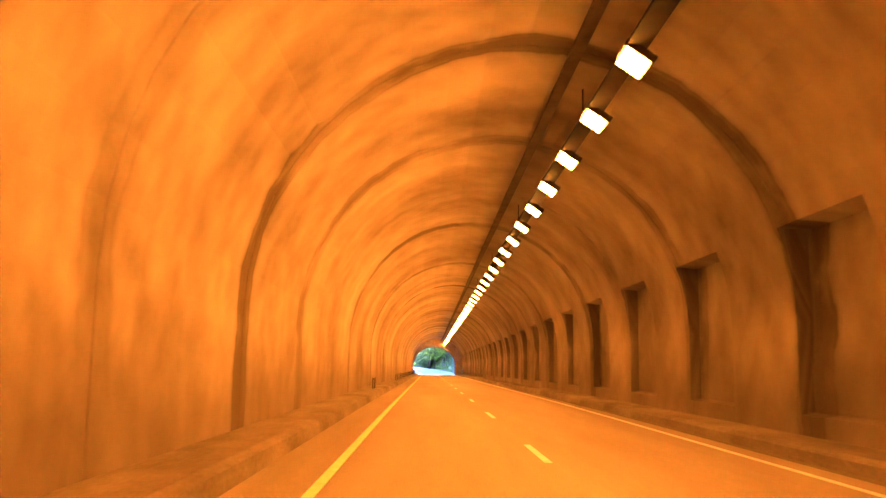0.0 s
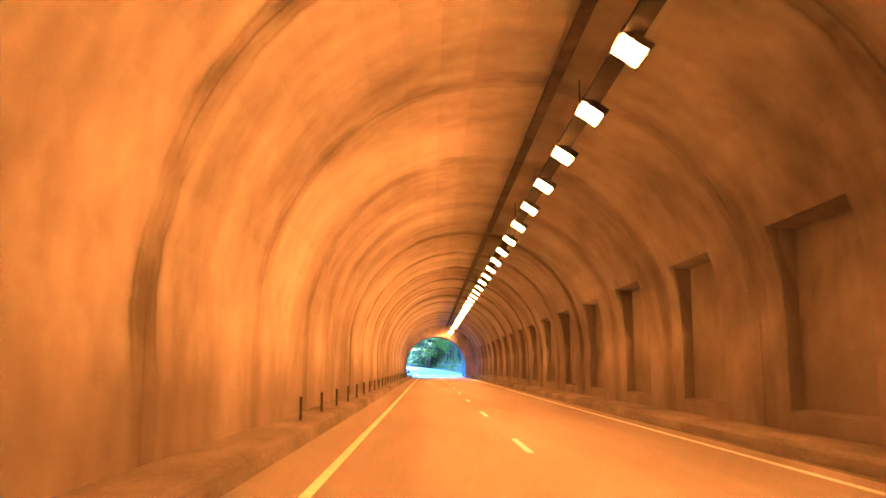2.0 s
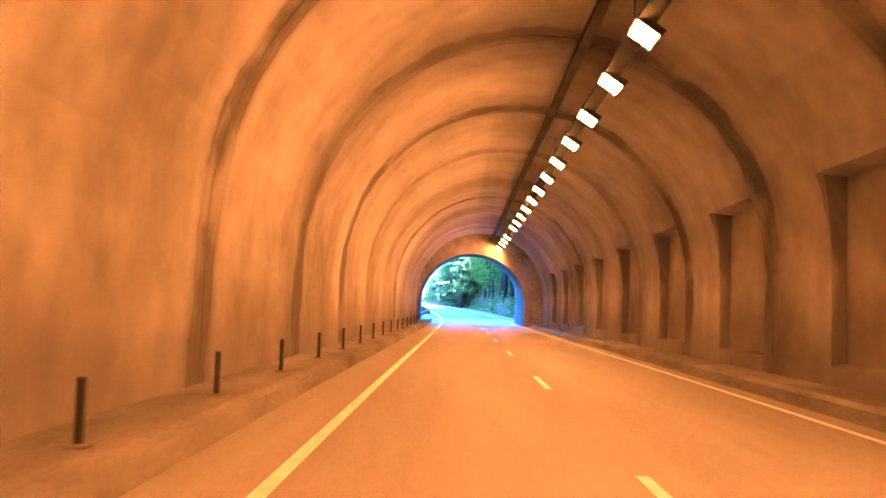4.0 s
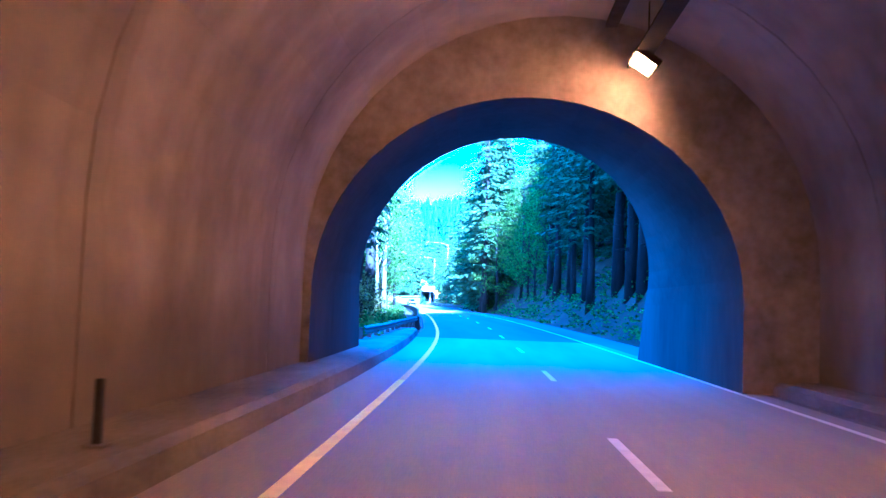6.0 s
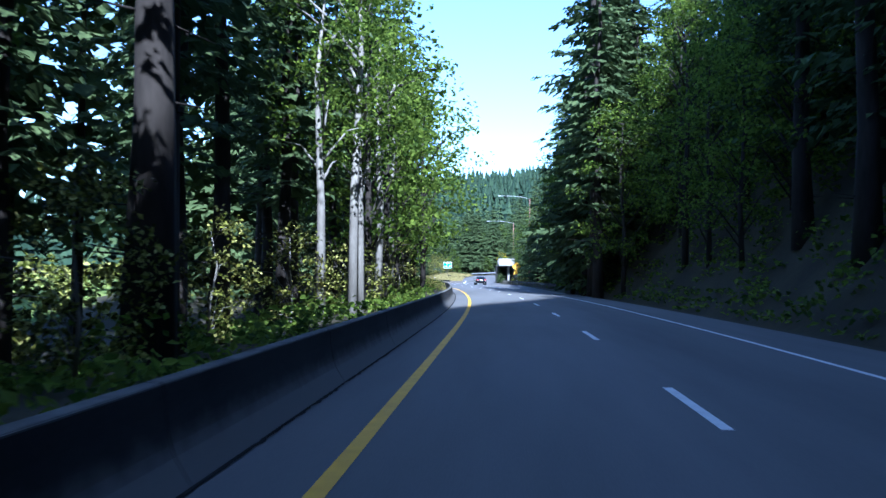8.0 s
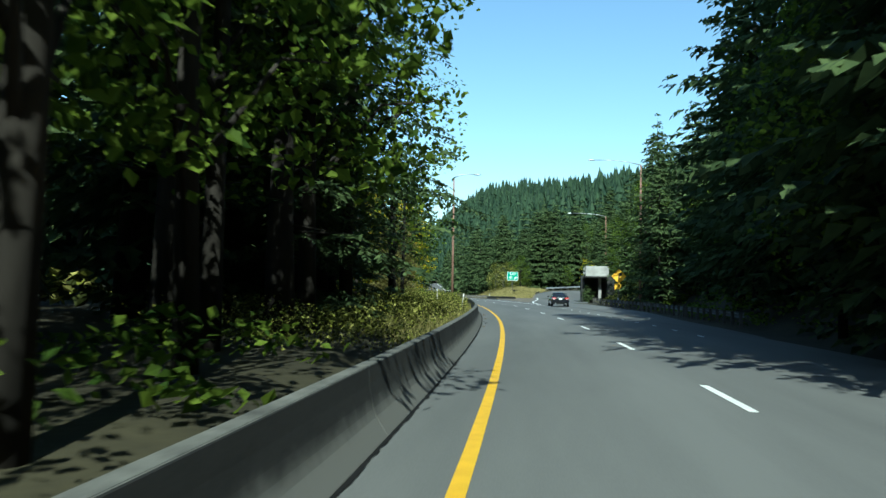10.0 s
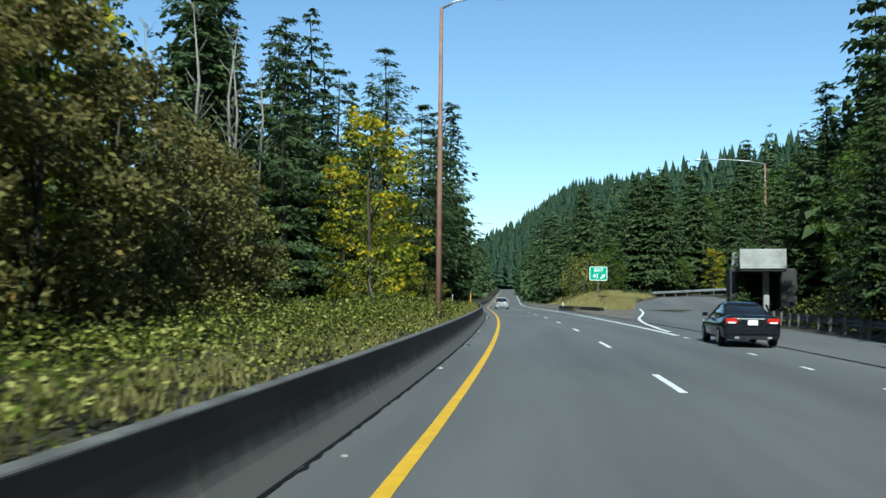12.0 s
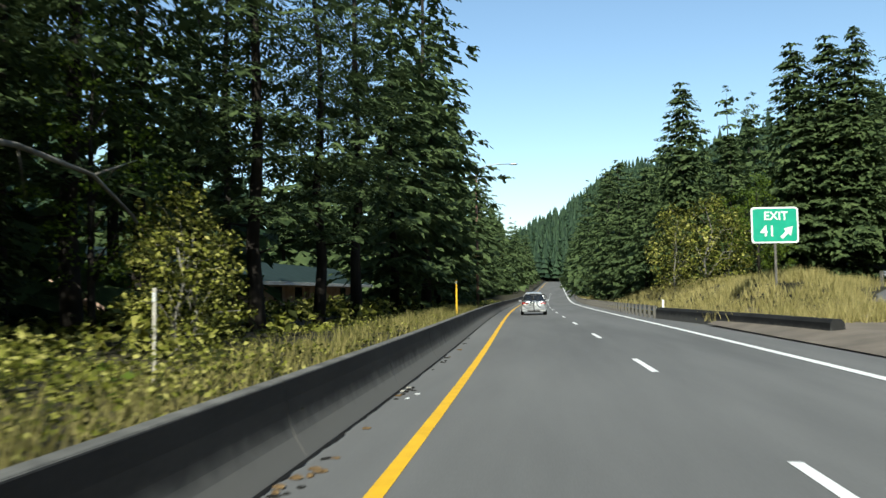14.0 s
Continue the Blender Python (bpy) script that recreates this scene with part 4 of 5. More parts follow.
for s, d, sc in ((422, -14, 0.45), (427, -13, 0.42), (431, -16, 0.5)):
    FULL[1].plant(s, d, s * 53 % 360, sc)

for s, d, sc in ((417, -15.5, 1.15), (423, -15.5, 1.1), (430, -14, 1.1), (437, -13, 1.1), (445, -12.5, 1.0)):
    TALL[int(s) % 2].plant(s, d, s * 59 % 360, sc * 0.75)
    TALL[int(s) % 2].plant(s + 3, d - 2.5, s * 83 % 360, sc * 0.7)

# a dead limb that bows over under the firs
limb = tagged(new("fallen_branch"), "pale dead branch bowed in an arch under the firs", "branch")
child(tube("stem", [(0, 0, 0), (0.2, 0, 1.7), (0.4, 0, 2.9), (1.3, 0.1, 3.6), (3.0, 0.2, 4.0), (5.5, 0.1, 4.1), (8.0, 0, 3.9), (9.8, 0, 3.2), (11.6, -0.1, 1.8)],
           [0.09, 0.085, 0.08, 0.075, 0.07, 0.06, 0.05, 0.04, 0.02], PALE_BARK, 7), limb)
for a, b in (((1.3, 0.1, 3.6), (2.3, 0.5, 2.7)), ((3.0, 0.2, 4.0), (3.9, -0.3, 4.8)), ((5.5, 0.1, 4.1), (6.4, 0.5, 3.2)), ((8.0, 0, 3.9), (9.2, -0.4, 4.4))):
    child(tube("twig", [a, b], [0.03, 0.008], PALE_BARK, 5), limb)
limb.matrix_basis = stand(415.4, -7.5, ground_z(415.4, -7.5) - 0.1, 90) @ Matrix.Scale(0.95, 4)

# left side of the open stretch
LEFT_TREES = {"L": LOW_FINE, "N": FINE, "G": GREENS, "F": FULL, "M": MAPLES, "S": SHRUBS, "B": BARES, "O": OLIVES, "D": MASSIVE}
for s in np.arange(394, 418, 4.5):
    pick(FULL, s, -17 + rng.uniform(-1.5, 1.5), 0.7, 0.9)
for s, d, k, sc in ((319, -11.5, "D", 1.25), (325.5, -12.5, "D", 1.15), (332, -12.5, "D", 0.95), (317, -6.5, "L", 1.1), (322, -7.0, "L", 1.08), (328, -7.6, "L", 0.98), (334, -9.6, "L", 0.8), (340, -8.8, "L", 0.62),
                    (335.5, -5.8, "G", 0.9), (341.5, -5.8, "G", 0.52), (334, -13.5, "F", 0.9), (344, -15, "F", 0.8),
                    (359, -7.6, "O", 0.72), (363.5, -8.2, "O", 0.74), (368, -8.8, "O", 0.76), (372.5, -8.6, "O", 0.66), (377, -9.2, "O", 0.58), (363, -11.2, "M", 0.95), (369, -12.5, "M", 0.95),
                    (362, -14.5, "F", 1.05), (369, -15, "F", 1.1), (382, -12.4, "B", 1), (385, -11.8, "B", 1.05), (388, -12.8, "B", 0.95), (390, -12, "B", 0.9), (379.5, -13.4, "B", 0.85),
                    (381, -9.6, "S", 1.0), (391, -11, "L", 0.8), (391, -15.5, "F", 0.95), (398, -18.5, "F", 1.0), (399, -7.7, "M", 1.0), (394, -6.8, "S", 0.6),
                    (404, -6.8, "G", 0.36), (410.5, -7.4, "B", 0.55), (409, -8.3, "G", 0.5), (414, -7.4, "M", 0.42), (409.5, -11.2, "M", 0.85), (415.5, -9.2, "M", 0.62), (413.5, -12.5, "N", 1.05),
                    (419, -9.5, "N", 1.1), (425, -8.5, "G", 0.4), (423.5, -5.6, "S", 0.62), (425.5, -6.8, "S", 0.62), (421.5, -5.0, "S", 0.5), (427, -10, "N", 1.15), (433, -7.2, "N", 1.1), (440, -7, "N", 1.05), (447, -6.8, "N", 1.05), (455, -6.2, "F", 1.1), (464, -5.4, "F", 1.2),
                    (475, -5.8, "F", 1.15), (487, -5.6, "F", 1.15)):
    pick(LEFT_TREES[k], s, d, sc * 0.95, sc * 1.05)
for s in np.arange(324, 560, 7):
    for d in (-19, -28):
        if rng.random() < 0.85 and not (452 < s < 500 and d > -26) and not 366 < s < 390:
            BACK.append((s + rng.uniform(-3, 3), d + rng.uniform(-3, 3), "T" if rng.random() < 0.4 else "F"))
for s in np.arange(498, 600, 10):
    pick(FULL, s, -8 + rng.uniform(-1.5, 1), 0.85, 1.05)
for s in np.arange(600, 900, 8):
    BACK.append((s, -9 + rng.uniform(-1.5, 1), "F"))

# right side past the exit
for s, d, sc in ((477, 14.2, 0.95), (468.5, 20.4, 0.98), (468, 22.6, 1.0), (470, 22, 0.8), (488, 12.5, 0.72), (495, 15, 0.8), (502, 12.5, 0.75), (509, 14, 0.85), (482, 19, 0.75), (491, 21, 0.9)):
    FULL[0].plant(s, d, s * 37 % 360, sc) if s not in (477, 468, 468.5) else MASSIVE[0].plant(s, d, 40 + s, 0.9 * sc)
for s in np.arange(515, 570, 8):
    pick(FULL, s, 13 + rng.uniform(-1, 2), 0.75, 1.05)
for s in np.arange(570, 900, 7):
    BACK.append((s, 13 + rng.uniform(-1, 3), "F"))
for s in np.arange(492, 590, 7):
    for d in (20, 31, 44, 58):
        BACK.append((s + rng.uniform(-2, 2), d + rng.uniform(-3, 3), "F"))
for k in range(16):
    pick(FULL, 484 + rng.uniform(-4, 6) + k * 1.2, 28 + k * 3.2, 0.6, 0.85)
for k in range(10):
    pick(MAPLES if k % 2 else GREENS, 464.5 + rng.uniform(-1, 2), 26 + k * 4.2, 0.35, 0.55)
for s, d in ((476, 27), (478, 33), (475, 39), (477, 46), (474, 22), (479, 52)):
    pick(GREENS, s, d, 0.55, 0.75)
for s, d in ((461, 12.5), (464, 14.6), (467, 11.6), (470, 12.4)):
    pick(SHRUBS, s, d, 0.8, 1.1)
for s, d, sc in ((463, 16.2, 0.5), (466, 14.8, 0.42), (464, 17.6, 0.36)):
    GREENS[0].plant(s, d, s * 43 % 360, sc)
for s, d, sc in ((467, 24, 0.85), (470, 29, 0.95), (466, 34, 0.85), (472, 37, 0.98), (467, 42, 0.9), (471, 48, 0.95), (468, 55, 0.95)):
    MASSIVE[int(s) % 2].plant(s, d, s * 71 % 360, sc)
for s in np.arange(380, 452, 6):
    for q in (2.5, 8, 15, 24):
        if rng.random() < 0.85:
            d = slope_foot(s) + q + rng.uniform(-1, 1)
            if (abs(s - 415) < 5 and d < 27) or (390 < s < 412 and d > 19):
                continue
            if q < 5:
                pick(FULL, s + rng.uniform(-2, 2), d, 0.45 if s < 428 else 0.7, 0.65 if s < 428 else 1.05)
            else:
                BACK.append((s + rng.uniform(-2, 2), d, "F"))
for s, d in ((385, 19), (392, 18.6), (399, 20.5), (425, 26), (431, 29)):
    pick(GREENS, s, d, 0.5, 0.75)
for s, d, sc in ((420, 22.5, 0.5), (421, 26, 0.7), (424, 29, 0.8), (423, 34, 1.0), (418.6, 19.9, 0.34), (416.9, 19.2, 0.24), (412.5, 26.4, 0.55), (414, 28.5, 0.7)):
    pick(FULL, s, d, sc, sc)


# ---- far woods, brush and grass ----


def light_fir(height, bare, reach, seed):
    """Vertices and faces of a fir with fewer sprays, for the rows farther back."""
    r = random.Random(seed)
    verts, faces = [], []
    levels = 15
    for lv in range(levels):
        f = lv / (levels - 1)
        z = bare + (height - bare) * f ** 0.92
        rad = reach * ((1 - f) ** 0.8 + 0.08) * r.uniform(0.75, 1.15)
        nb = 6
        for k in range(nb):
            a = 2 * math.pi * (k + r.uniform(-0.4, 0.4)) / nb + lv * 1.3
            ln = rad * r.uniform(0.6, 1.2)
            o = Vector((math.cos(a), math.sin(a), 0))
            sd = Vector((-o.y, o.x, 0))
            steps = 2 if ln > 1.2 else 1
            for q in range(steps):
                g = (q + 0.3) / steps
                p = o * ln * g + Vector((0, 0, z + r.uniform(-0.3, 0.3) - 0.2 * ln * g * g))
                for sg in (-1, 1):
                    dr = (o + sd * sg * 0.55 - Vector((0, 0, r.uniform(0.15, 0.5)))).normalized()
                    sv = dr.cross(Vector((0, 0, 1))).normalized()
                    spray(verts, faces, p, dr, sv, sv.cross(dr), 0.75 * ln + 0.3, 0.2 * ln + 0.1, r, 2)
    rad = height * 0.012
    for k in range(5):
        a, c = 2 * math.pi * k / 5, 2 * math.pi * (k + 1) / 5
        i = len(verts)
        verts.extend([Vector((math.cos(a) * rad, math.sin(a) * rad, -0.5)), Vector((math.cos(c) * rad, math.sin(c) * rad, -0.5)), Vector((0.0, 0.0, height)), Vector((0.0, 0.0, height))])
        faces.append((i, i + 1, i + 2, i + 3))
    return np.array([tuple(v) for v in verts]), np.array(faces), 5


def back_woods():
    r = random.Random(31)
    protos = {"T": [light_fir(25 + 2 * k, 6 + k, 3.5, 200 + k) for k in range(3)], "F": [light_fir(17 + 2.5 * k, 0.8, 4.0, 210 + k) for k in range(3)]}
    allv, allf, mats, base = [], [], [], 0
    for s, d, kind in BACK:
        v, f, bark = r.choice(protos[kind])
        a, sc = r.uniform(0, 6.3), r.uniform(0.85, 1.15)
        rot = np.array([[math.cos(a), -math.sin(a), 0], [math.sin(a), math.cos(a), 0], [0, 0, 1]])
        allv.append(v @ rot.T * sc + np.array(at(s, d, ground_z(s, d) - 0.1)))
        allf.append(f + base)
        mm = np.zeros(len(f), dtype=np.int32)
        mm[-bark:] = 1
        mats.append(mm)
        base += len(v)
    V, F, MI = np.concatenate(allv), np.concatenate(allf), np.concatenate(mats)
    me = bpy.data.meshes.new("back_woods")
    me.vertices.add(len(V))
    me.vertices.foreach_set("co", V.astype(np.float32).ravel())
    me.loops.add(F.size)
    me.loops.foreach_set("vertex_index", F.astype(np.int32).ravel())
    me.polygons.add(len(F))
    me.polygons.foreach_set("loop_start", np.arange(0, F.size, 4, dtype=np.int32))
    me.materials.append(NEEDLES)
    me.materials.append(BARK)
    me.polygons.foreach_set("material_index", MI)
    me.update(calc_edges=True)
    return tagged(new("back_woods", me), "dense firs standing behind the roadside trees", "woods", kind="stuff")


back_woods()


def far_fir(verts, faces, p, h, w, r, tiers=6):
    """A small ragged fir for the distance: tiers of drooping triangles."""
    for t in range(tiers):
        z0 = h * (0.08 + 0.93 * t / tiers)
        rad = w * (1 - t / (tiers + 0.4))
        n = 7 if tiers < 8 else 9
        off = r.uniform(0, 6.3)
        half = 3.5 / n
        for k in range(n):
            a = off + 2 * math.pi * k / n
            ra = rad * r.uniform(0.65, 1.2)
            i = len(verts)
            top = z0 + h * 1.56 / tiers
            verts.append((p[0] + 0.03 * ra, p[1], p[2] + top))
            verts.append((p[0] + math.cos(a - half) * ra, p[1] + math.sin(a - half) * ra, p[2] + z0 + r.uniform(-0.3, 0.3)))
            verts.append((p[0] + math.cos(a + half) * ra * 0.85, p[1] + math.sin(a + half) * ra * 0.85, p[2] + z0 + r.uniform(-0.2, 0.5)))
            faces.append((i, i + 1, i + 2))
    i = len(verts)
    verts.extend([(p[0] - 0.25, p[1], p[2] - 0.5), (p[0] + 0.25, p[1], p[2] - 0.5), (p[0], p[1] + 0.2, p[2] + h)])
    faces.append((i, i + 1, i + 2))


def far_woods():
    r = random.Random(9)
    verts, faces = [], []
    for s in np.arange(596, 1245, 7.5):
        for d in list(np.arange(19, 130, 7.5)) + list(np.arange(140, 330, 14)):
            ss, dd = s + r.uniform(-3, 3), d + r.uniform(-3, 3)
            h = r.uniform(12, 21)
            far_fir(verts, faces, at(ss, dd, ground_z(ss, dd)), h, h * r.uniform(0.24, 0.33), r)
    for s in np.arange(400, 600, 8):
        for d in np.arange(92, 230, 10):
            ss, dd = s + r.uniform(-3, 3), d + r.uniform(-3, 3)
            h = r.uniform(13, 23)
            far_fir(verts, faces, at(ss, dd, ground_z(ss, dd)), h, h * r.uniform(0.2, 0.3), r, 10)
    for s in np.arange(404, 560, 7):
        for d in np.arange(-36, -90, -8):
            ss, dd = s + r.uniform(-3, 3), d + r.uniform(-3, 3)
            h = r.uniform(13, 21)
            far_fir(verts, faces, at(ss, dd, ground_z(ss, dd)), h, h * r.uniform(0.24, 0.32), r, 10)
    for s in np.arange(560, 1250, 8):
        for d in np.arange(-14, -90, -9):
            ss, dd = s + r.uniform(-3, 3), d + r.uniform(-3, 3)
            h = r.uniform(13, 22)
            far_fir(verts, faces, at(ss, dd, ground_z(ss, dd)), h, h * r.uniform(0.24, 0.34), r)
    for s in np.arange(905, 1250, 8):
        for d in np.arange(-12, 20, 6):
            ss, dd = s + r.uniform(-3, 3), d + r.uniform(-2, 2)
            h = r.uniform(12, 19)
            far_fir(verts, faces, at(ss, dd, ground_z(ss, dd)), h, h * 0.3, r)
    for s in np.arange(190, 420, 7):
        for d in (-150, -165, -180, -196):
            ss, dd = s + r.uniform(-3, 3), d + r.uniform(-5, 5)
            h = r.uniform(9, 17)
            far_fir(verts, faces, at(ss, dd, ground_z(ss, dd)), h, h * 0.33, r)
    return tagged(mesh_object("far_woods", verts, faces, FIR_FAR), "distant hillside covered in dark firs", "woods", kind="stuff")


far_woods()


def scatter_leaves(name, label, material, count, s_range, d_fun, height, size, seed, upright=0.4):
    """Low plants: small leaf cards in uneven clumps."""
    r = random.Random(seed)
    verts, faces = [], []
    while len(faces) < count * 2:
        s = r.uniform(*s_range)
        lo, hi = d_fun(s)
        d = r.uniform(lo, hi)
        tall = height * max(0.12, 0.55 + 1.1 * noise.noise((s * 0.35, d * 0.4, seed)))
        base = Vector(at(s, d, ground_z(s, d) - 0.03))
        for q in range(14):
            p = base + Vector((r.gauss(0, 0.28), r.gauss(0, 0.28), tall * math.sqrt(r.random())))
            n = Vector((r.uniform(-1, 1), r.uniform(-1, 1), upright + r.random())).normalized()
            leaf_card(verts, faces, p, n, size * r.uniform(0.6, 1.5), r)
    return tagged(mesh_object(name, verts, faces, material), label, "plants", kind="stuff")


def scatter_blades(name, label, material, count, s_range, d_fun, height, seed):
    r = random.Random(seed)
    verts, faces = [], []
    while len(faces) < count:
        s = r.uniform(*s_range)
        lo, hi = d_fun(s)
        d = r.uniform(lo, hi)
        if noise.noise((s * 0.5, d * 0.6, seed)) < -0.25:
            continue
        base = Vector(at(s, d, ground_z(s, d) - 0.03))
        for q in range(6):
            p = base + Vector((r.gauss(0, 0.12), r.gauss(0, 0.12), 0))
            h = height * r.uniform(0.5, 1.3)
            a = r.uniform(0, 6.3)
            w = Vector((math.cos(a), math.sin(a), 0)) * 0.018
            i = len(verts)
            verts.extend([p - w, p + w, p + Vector((r.gauss(0, 0.3) * h, r.gauss(0, 0.3) * h, h))])
            faces.append((i, i + 1, i + 2))
    return tagged(mesh_object(name, verts, faces, material), label, "grass", kind="stuff")


scatter_leaves("brush", "tangled green roadside brush behind the barrier", BRUSH, 91000, (306, 419), lambda s: (-7.5, -2.05), 1.0, 0.066, 21, 0.2)
scatter_leaves("vine_leaves", "bright yellow-green vine leaves over the brush", GREENLEAF, 3500, (346, 415), lambda s: (-7.5, -2.5) if noise.noise((s * 0.3, 5, 2)) > 0.0 else (-8, -5), 1.0, 0.13, 33, 0.6)
scatter_leaves("brush", "low green brush under the firs", BRUSH, 14000, (413, 520), lambda s: (-4.6 if s < 424 else -5.5, -1.75), 0.34, 0.075, 22)
scatter_leaves("undergrowth", "green brush on the forest floor under the firs", BRUSH, 15000, (385, 476), lambda s: (-24 if s < 446 else -14, -5), 0.9, 0.26, 34)
scatter_leaves("undergrowth", "dark ferns and low plants under the trees", GREENLEAF, 16000, (206, 306), lambda s: (-14, -2.6), 0.9, 0.2, 23)
scatter_leaves("undergrowth", "dark brush covering the hillside", GREENLEAF, 26000, (206, 378), lambda s: (slope_foot(s) - 0.3, slope_foot(s) + 11), 0.8, 0.22, 24)
scatter_leaves("undergrowth", "green brush behind the ramp", BRUSH, 9000, (380, 450), lambda s: (slope_foot(s) - 0.5, slope_foot(s) + 7), 0.9, 0.22, 25)
scatter_leaves("brush", "sunlit green thicket below the trees", BRUSH, 9000, (210, 330), lambda s: (-42, -17), 2.2, 0.5, 29)
scatter_blades("grass", "dry yellow grass on the gore", GRASS_DRY, 22000, (437, 476), lambda s: (max(9.6, 9.6 + (446 - s) * 0.2), min(20, along_line(RAMP_LEFT, s) - 0.9)), 0.5, 26)
scatter_blades("grass", "dry yellow verge grass behind the barrier", GRASS_OLIVE, 15000, (310, 470), lambda s: (-3.6, -1.65), 0.42, 27)
scatter_blades("grass", "dry grass strip beside the road past the exit", GRASS_DRY, 9000, (476, 580), lambda s: (9.3, 12), 0.45, 28)


# ---- signs, lamps and posts ----


def text_mesh(name, words, size, material, squeeze=1.0):
    cu = bpy.data.curves.new(name, "FONT")
    cu.body, cu.size, cu.align_x, cu.align_y, cu.extrude, cu.offset = words, size, "CENTER", "CENTER", 0.004, 0.008
    ob = new(name, cu)
    me = bpy.data.meshes.new_from_object(ob.evaluated_get(bpy.context.evaluated_depsgraph_get()))
    bpy.data.objects.remove(ob)
    bpy.data.curves.remove(cu)
    me.materials.clear()
    me.materials.append(material)
    me.transform(Matrix.Diagonal((squeeze, 1, 1, 1)))
    return new(name, me)


def rounded_plate(name, w, h, rad, thick, material):
    """A plate that faces -y, with rounded corners."""
    pts = []
    for cx, cz, a0 in ((w / 2 - rad, h / 2 - rad, 0), (-w / 2 + rad, h / 2 - rad, 90), (-w / 2 + rad, -h / 2 + rad, 180), (w / 2 - rad, -h / 2 + rad, 270)):
        for k in range(5):
            a = radians(a0 + 22.5 * k)
            pts.append((cx + rad * math.cos(a), cz + rad * math.sin(a)))
    n = len(pts)
    verts = [(x, 0, z) for x, z in pts] + [(x, thick, z) for x, z in pts]
    faces = [tuple(range(n)), tuple(range(2 * n - 1, n - 1, -1))] + [(i, n + i, n + (i + 1) % n, (i + 1) % n) for i in range(n)]
    return mesh_object(name, verts, faces, material)


def exit_sign():
    sign = tagged(new("exit_sign"), "green exit sign lettered EXIT 41 with a white arrow", "road sign")
    board = child(rounded_plate("board", 2.0, 1.55, 0.14, 0.02, SIGN_WHITE), sign)
    board.matrix_basis = pose(0, 0, 3.3)
    p = child(rounded_plate("panel", 1.86, 1.41, 0.1, 0.02, SIGN_GREEN), sign)
    p.matrix_basis = pose(0, -0.006, 3.3)
    for words, size, x, z in (("EXIT", 0.5, 0.05, 3.68), ("41", 0.66, -0.3, 3.02)):
        t = child(text_mesh("lettering", words, size, SIGN_WHITE), sign)
        t.matrix_basis = pose(x, -0.012, z, 90, 0, 0)
    o = mesh_object("arrow", [(x, y, z) for y in (-0.014, -0.007) for x, z in ((-0.3, -0.2), (-0.2, -0.3), (0.04, -0.06), (0.14, -0.16), (0.24, 0.24), (-0.16, 0.14), (-0.06, 0.04))],
                    [tuple(range(7)), tuple(range(13, 6, -1))] + [(i, 7 + i, 7 + (i + 1) % 7, (i + 1) % 7) for i in range(7)], SIGN_WHITE)
    child(o, sign).matrix_basis = pose(0.52, 0, 3.0)
    child(boxes("post", [((0, 0.06, 1.3), (0.1, 0.08, 5.0))], WOOD_POST), sign)
    return sign


exit_sign().matrix_basis = stand(444.3, 11.9, 1.02, 3)


def warning_sign():
    sign = tagged(new("warning_sign"), "yellow diamond warning sign dappled by tree shade", "road sign")
    o = child(rounded_plate("board", 1.1, 1.1, 0.07, 0.015, SIGN_YELLOW), sign)
    o.matrix_basis = pose(0, 0, 2.75) @ pose(0, 0, 0, 0, 45, 0)
    o = mesh_object("arrow", [(x, y, z) for y in (-0.01, -0.004) for x, z in ((-0.06, -0.4), (0.06, -0.4), (0.06, -0.05), (0.2, 0.12), (0.3, 0.02), (0.32, 0.36), (0.0, 0.32), (0.1, 0.22), (-0.06, 0.02))],
                    [tuple(range(9)), tuple(range(17, 8, -1))] + [(i, 9 + i, 9 + (i + 1) % 9, (i + 1) % 9) for i in range(9)], DARK_METAL)
    child(o, sign).matrix_basis = pose(0, 0, 2.75)
    o = child(rounded_plate("speed_plate", 0.62, 0.62, 0.05, 0.015, SIGN_YELLOW), sign)
    o.matrix_basis = pose(-0.12, -0.012, 1.7)
    child(boxes("post", [((0, 0.06, 1.2), (0.09, 0.09, 4.0))], WOOD_POST), sign)
    return sign


warning_sign().matrix_basis = stand(379.5, 14.9, 0.5, -4)


def street_lamp(high, arm, label):
    lampo = tagged(new("street_lamp"), label, "street lamp", "street lamps")
    child(tube("pole", [(0, 0, -0.3), (0, 0, high * 0.5), (0, 0, high)], [0.14, 0.11, 0.075], RUST, 12), lampo)
    child(boxes("base_plate", [((0, 0, 0.02), (0.45, 0.45, 0.06))], RUST), lampo)
    child(tube("arm", [(0, 0, high - 0.05), (arm * 0.25, 0, high + 0.25), (arm * 0.6, 0, high + 0.42), (arm, 0, high + 0.42)], [0.06, 0.05, 0.045, 0.04], STEEL, 8), lampo)
    bm = bmesh.new()
    bmesh.ops.create_uvsphere(bm, u_segments=12, v_segments=8, radius=1.0, matrix=Matrix.LocRotScale((arm + 0.3, 0, high + 0.4), None, (0.42, 0.17, 0.1)))
    me = bpy.data.meshes.new("lamp_head")
    bm.to_mesh(me)
    bm.free()
    me.materials.append(STEEL)
    child(new("lamp_head", me), lampo)
    return lampo


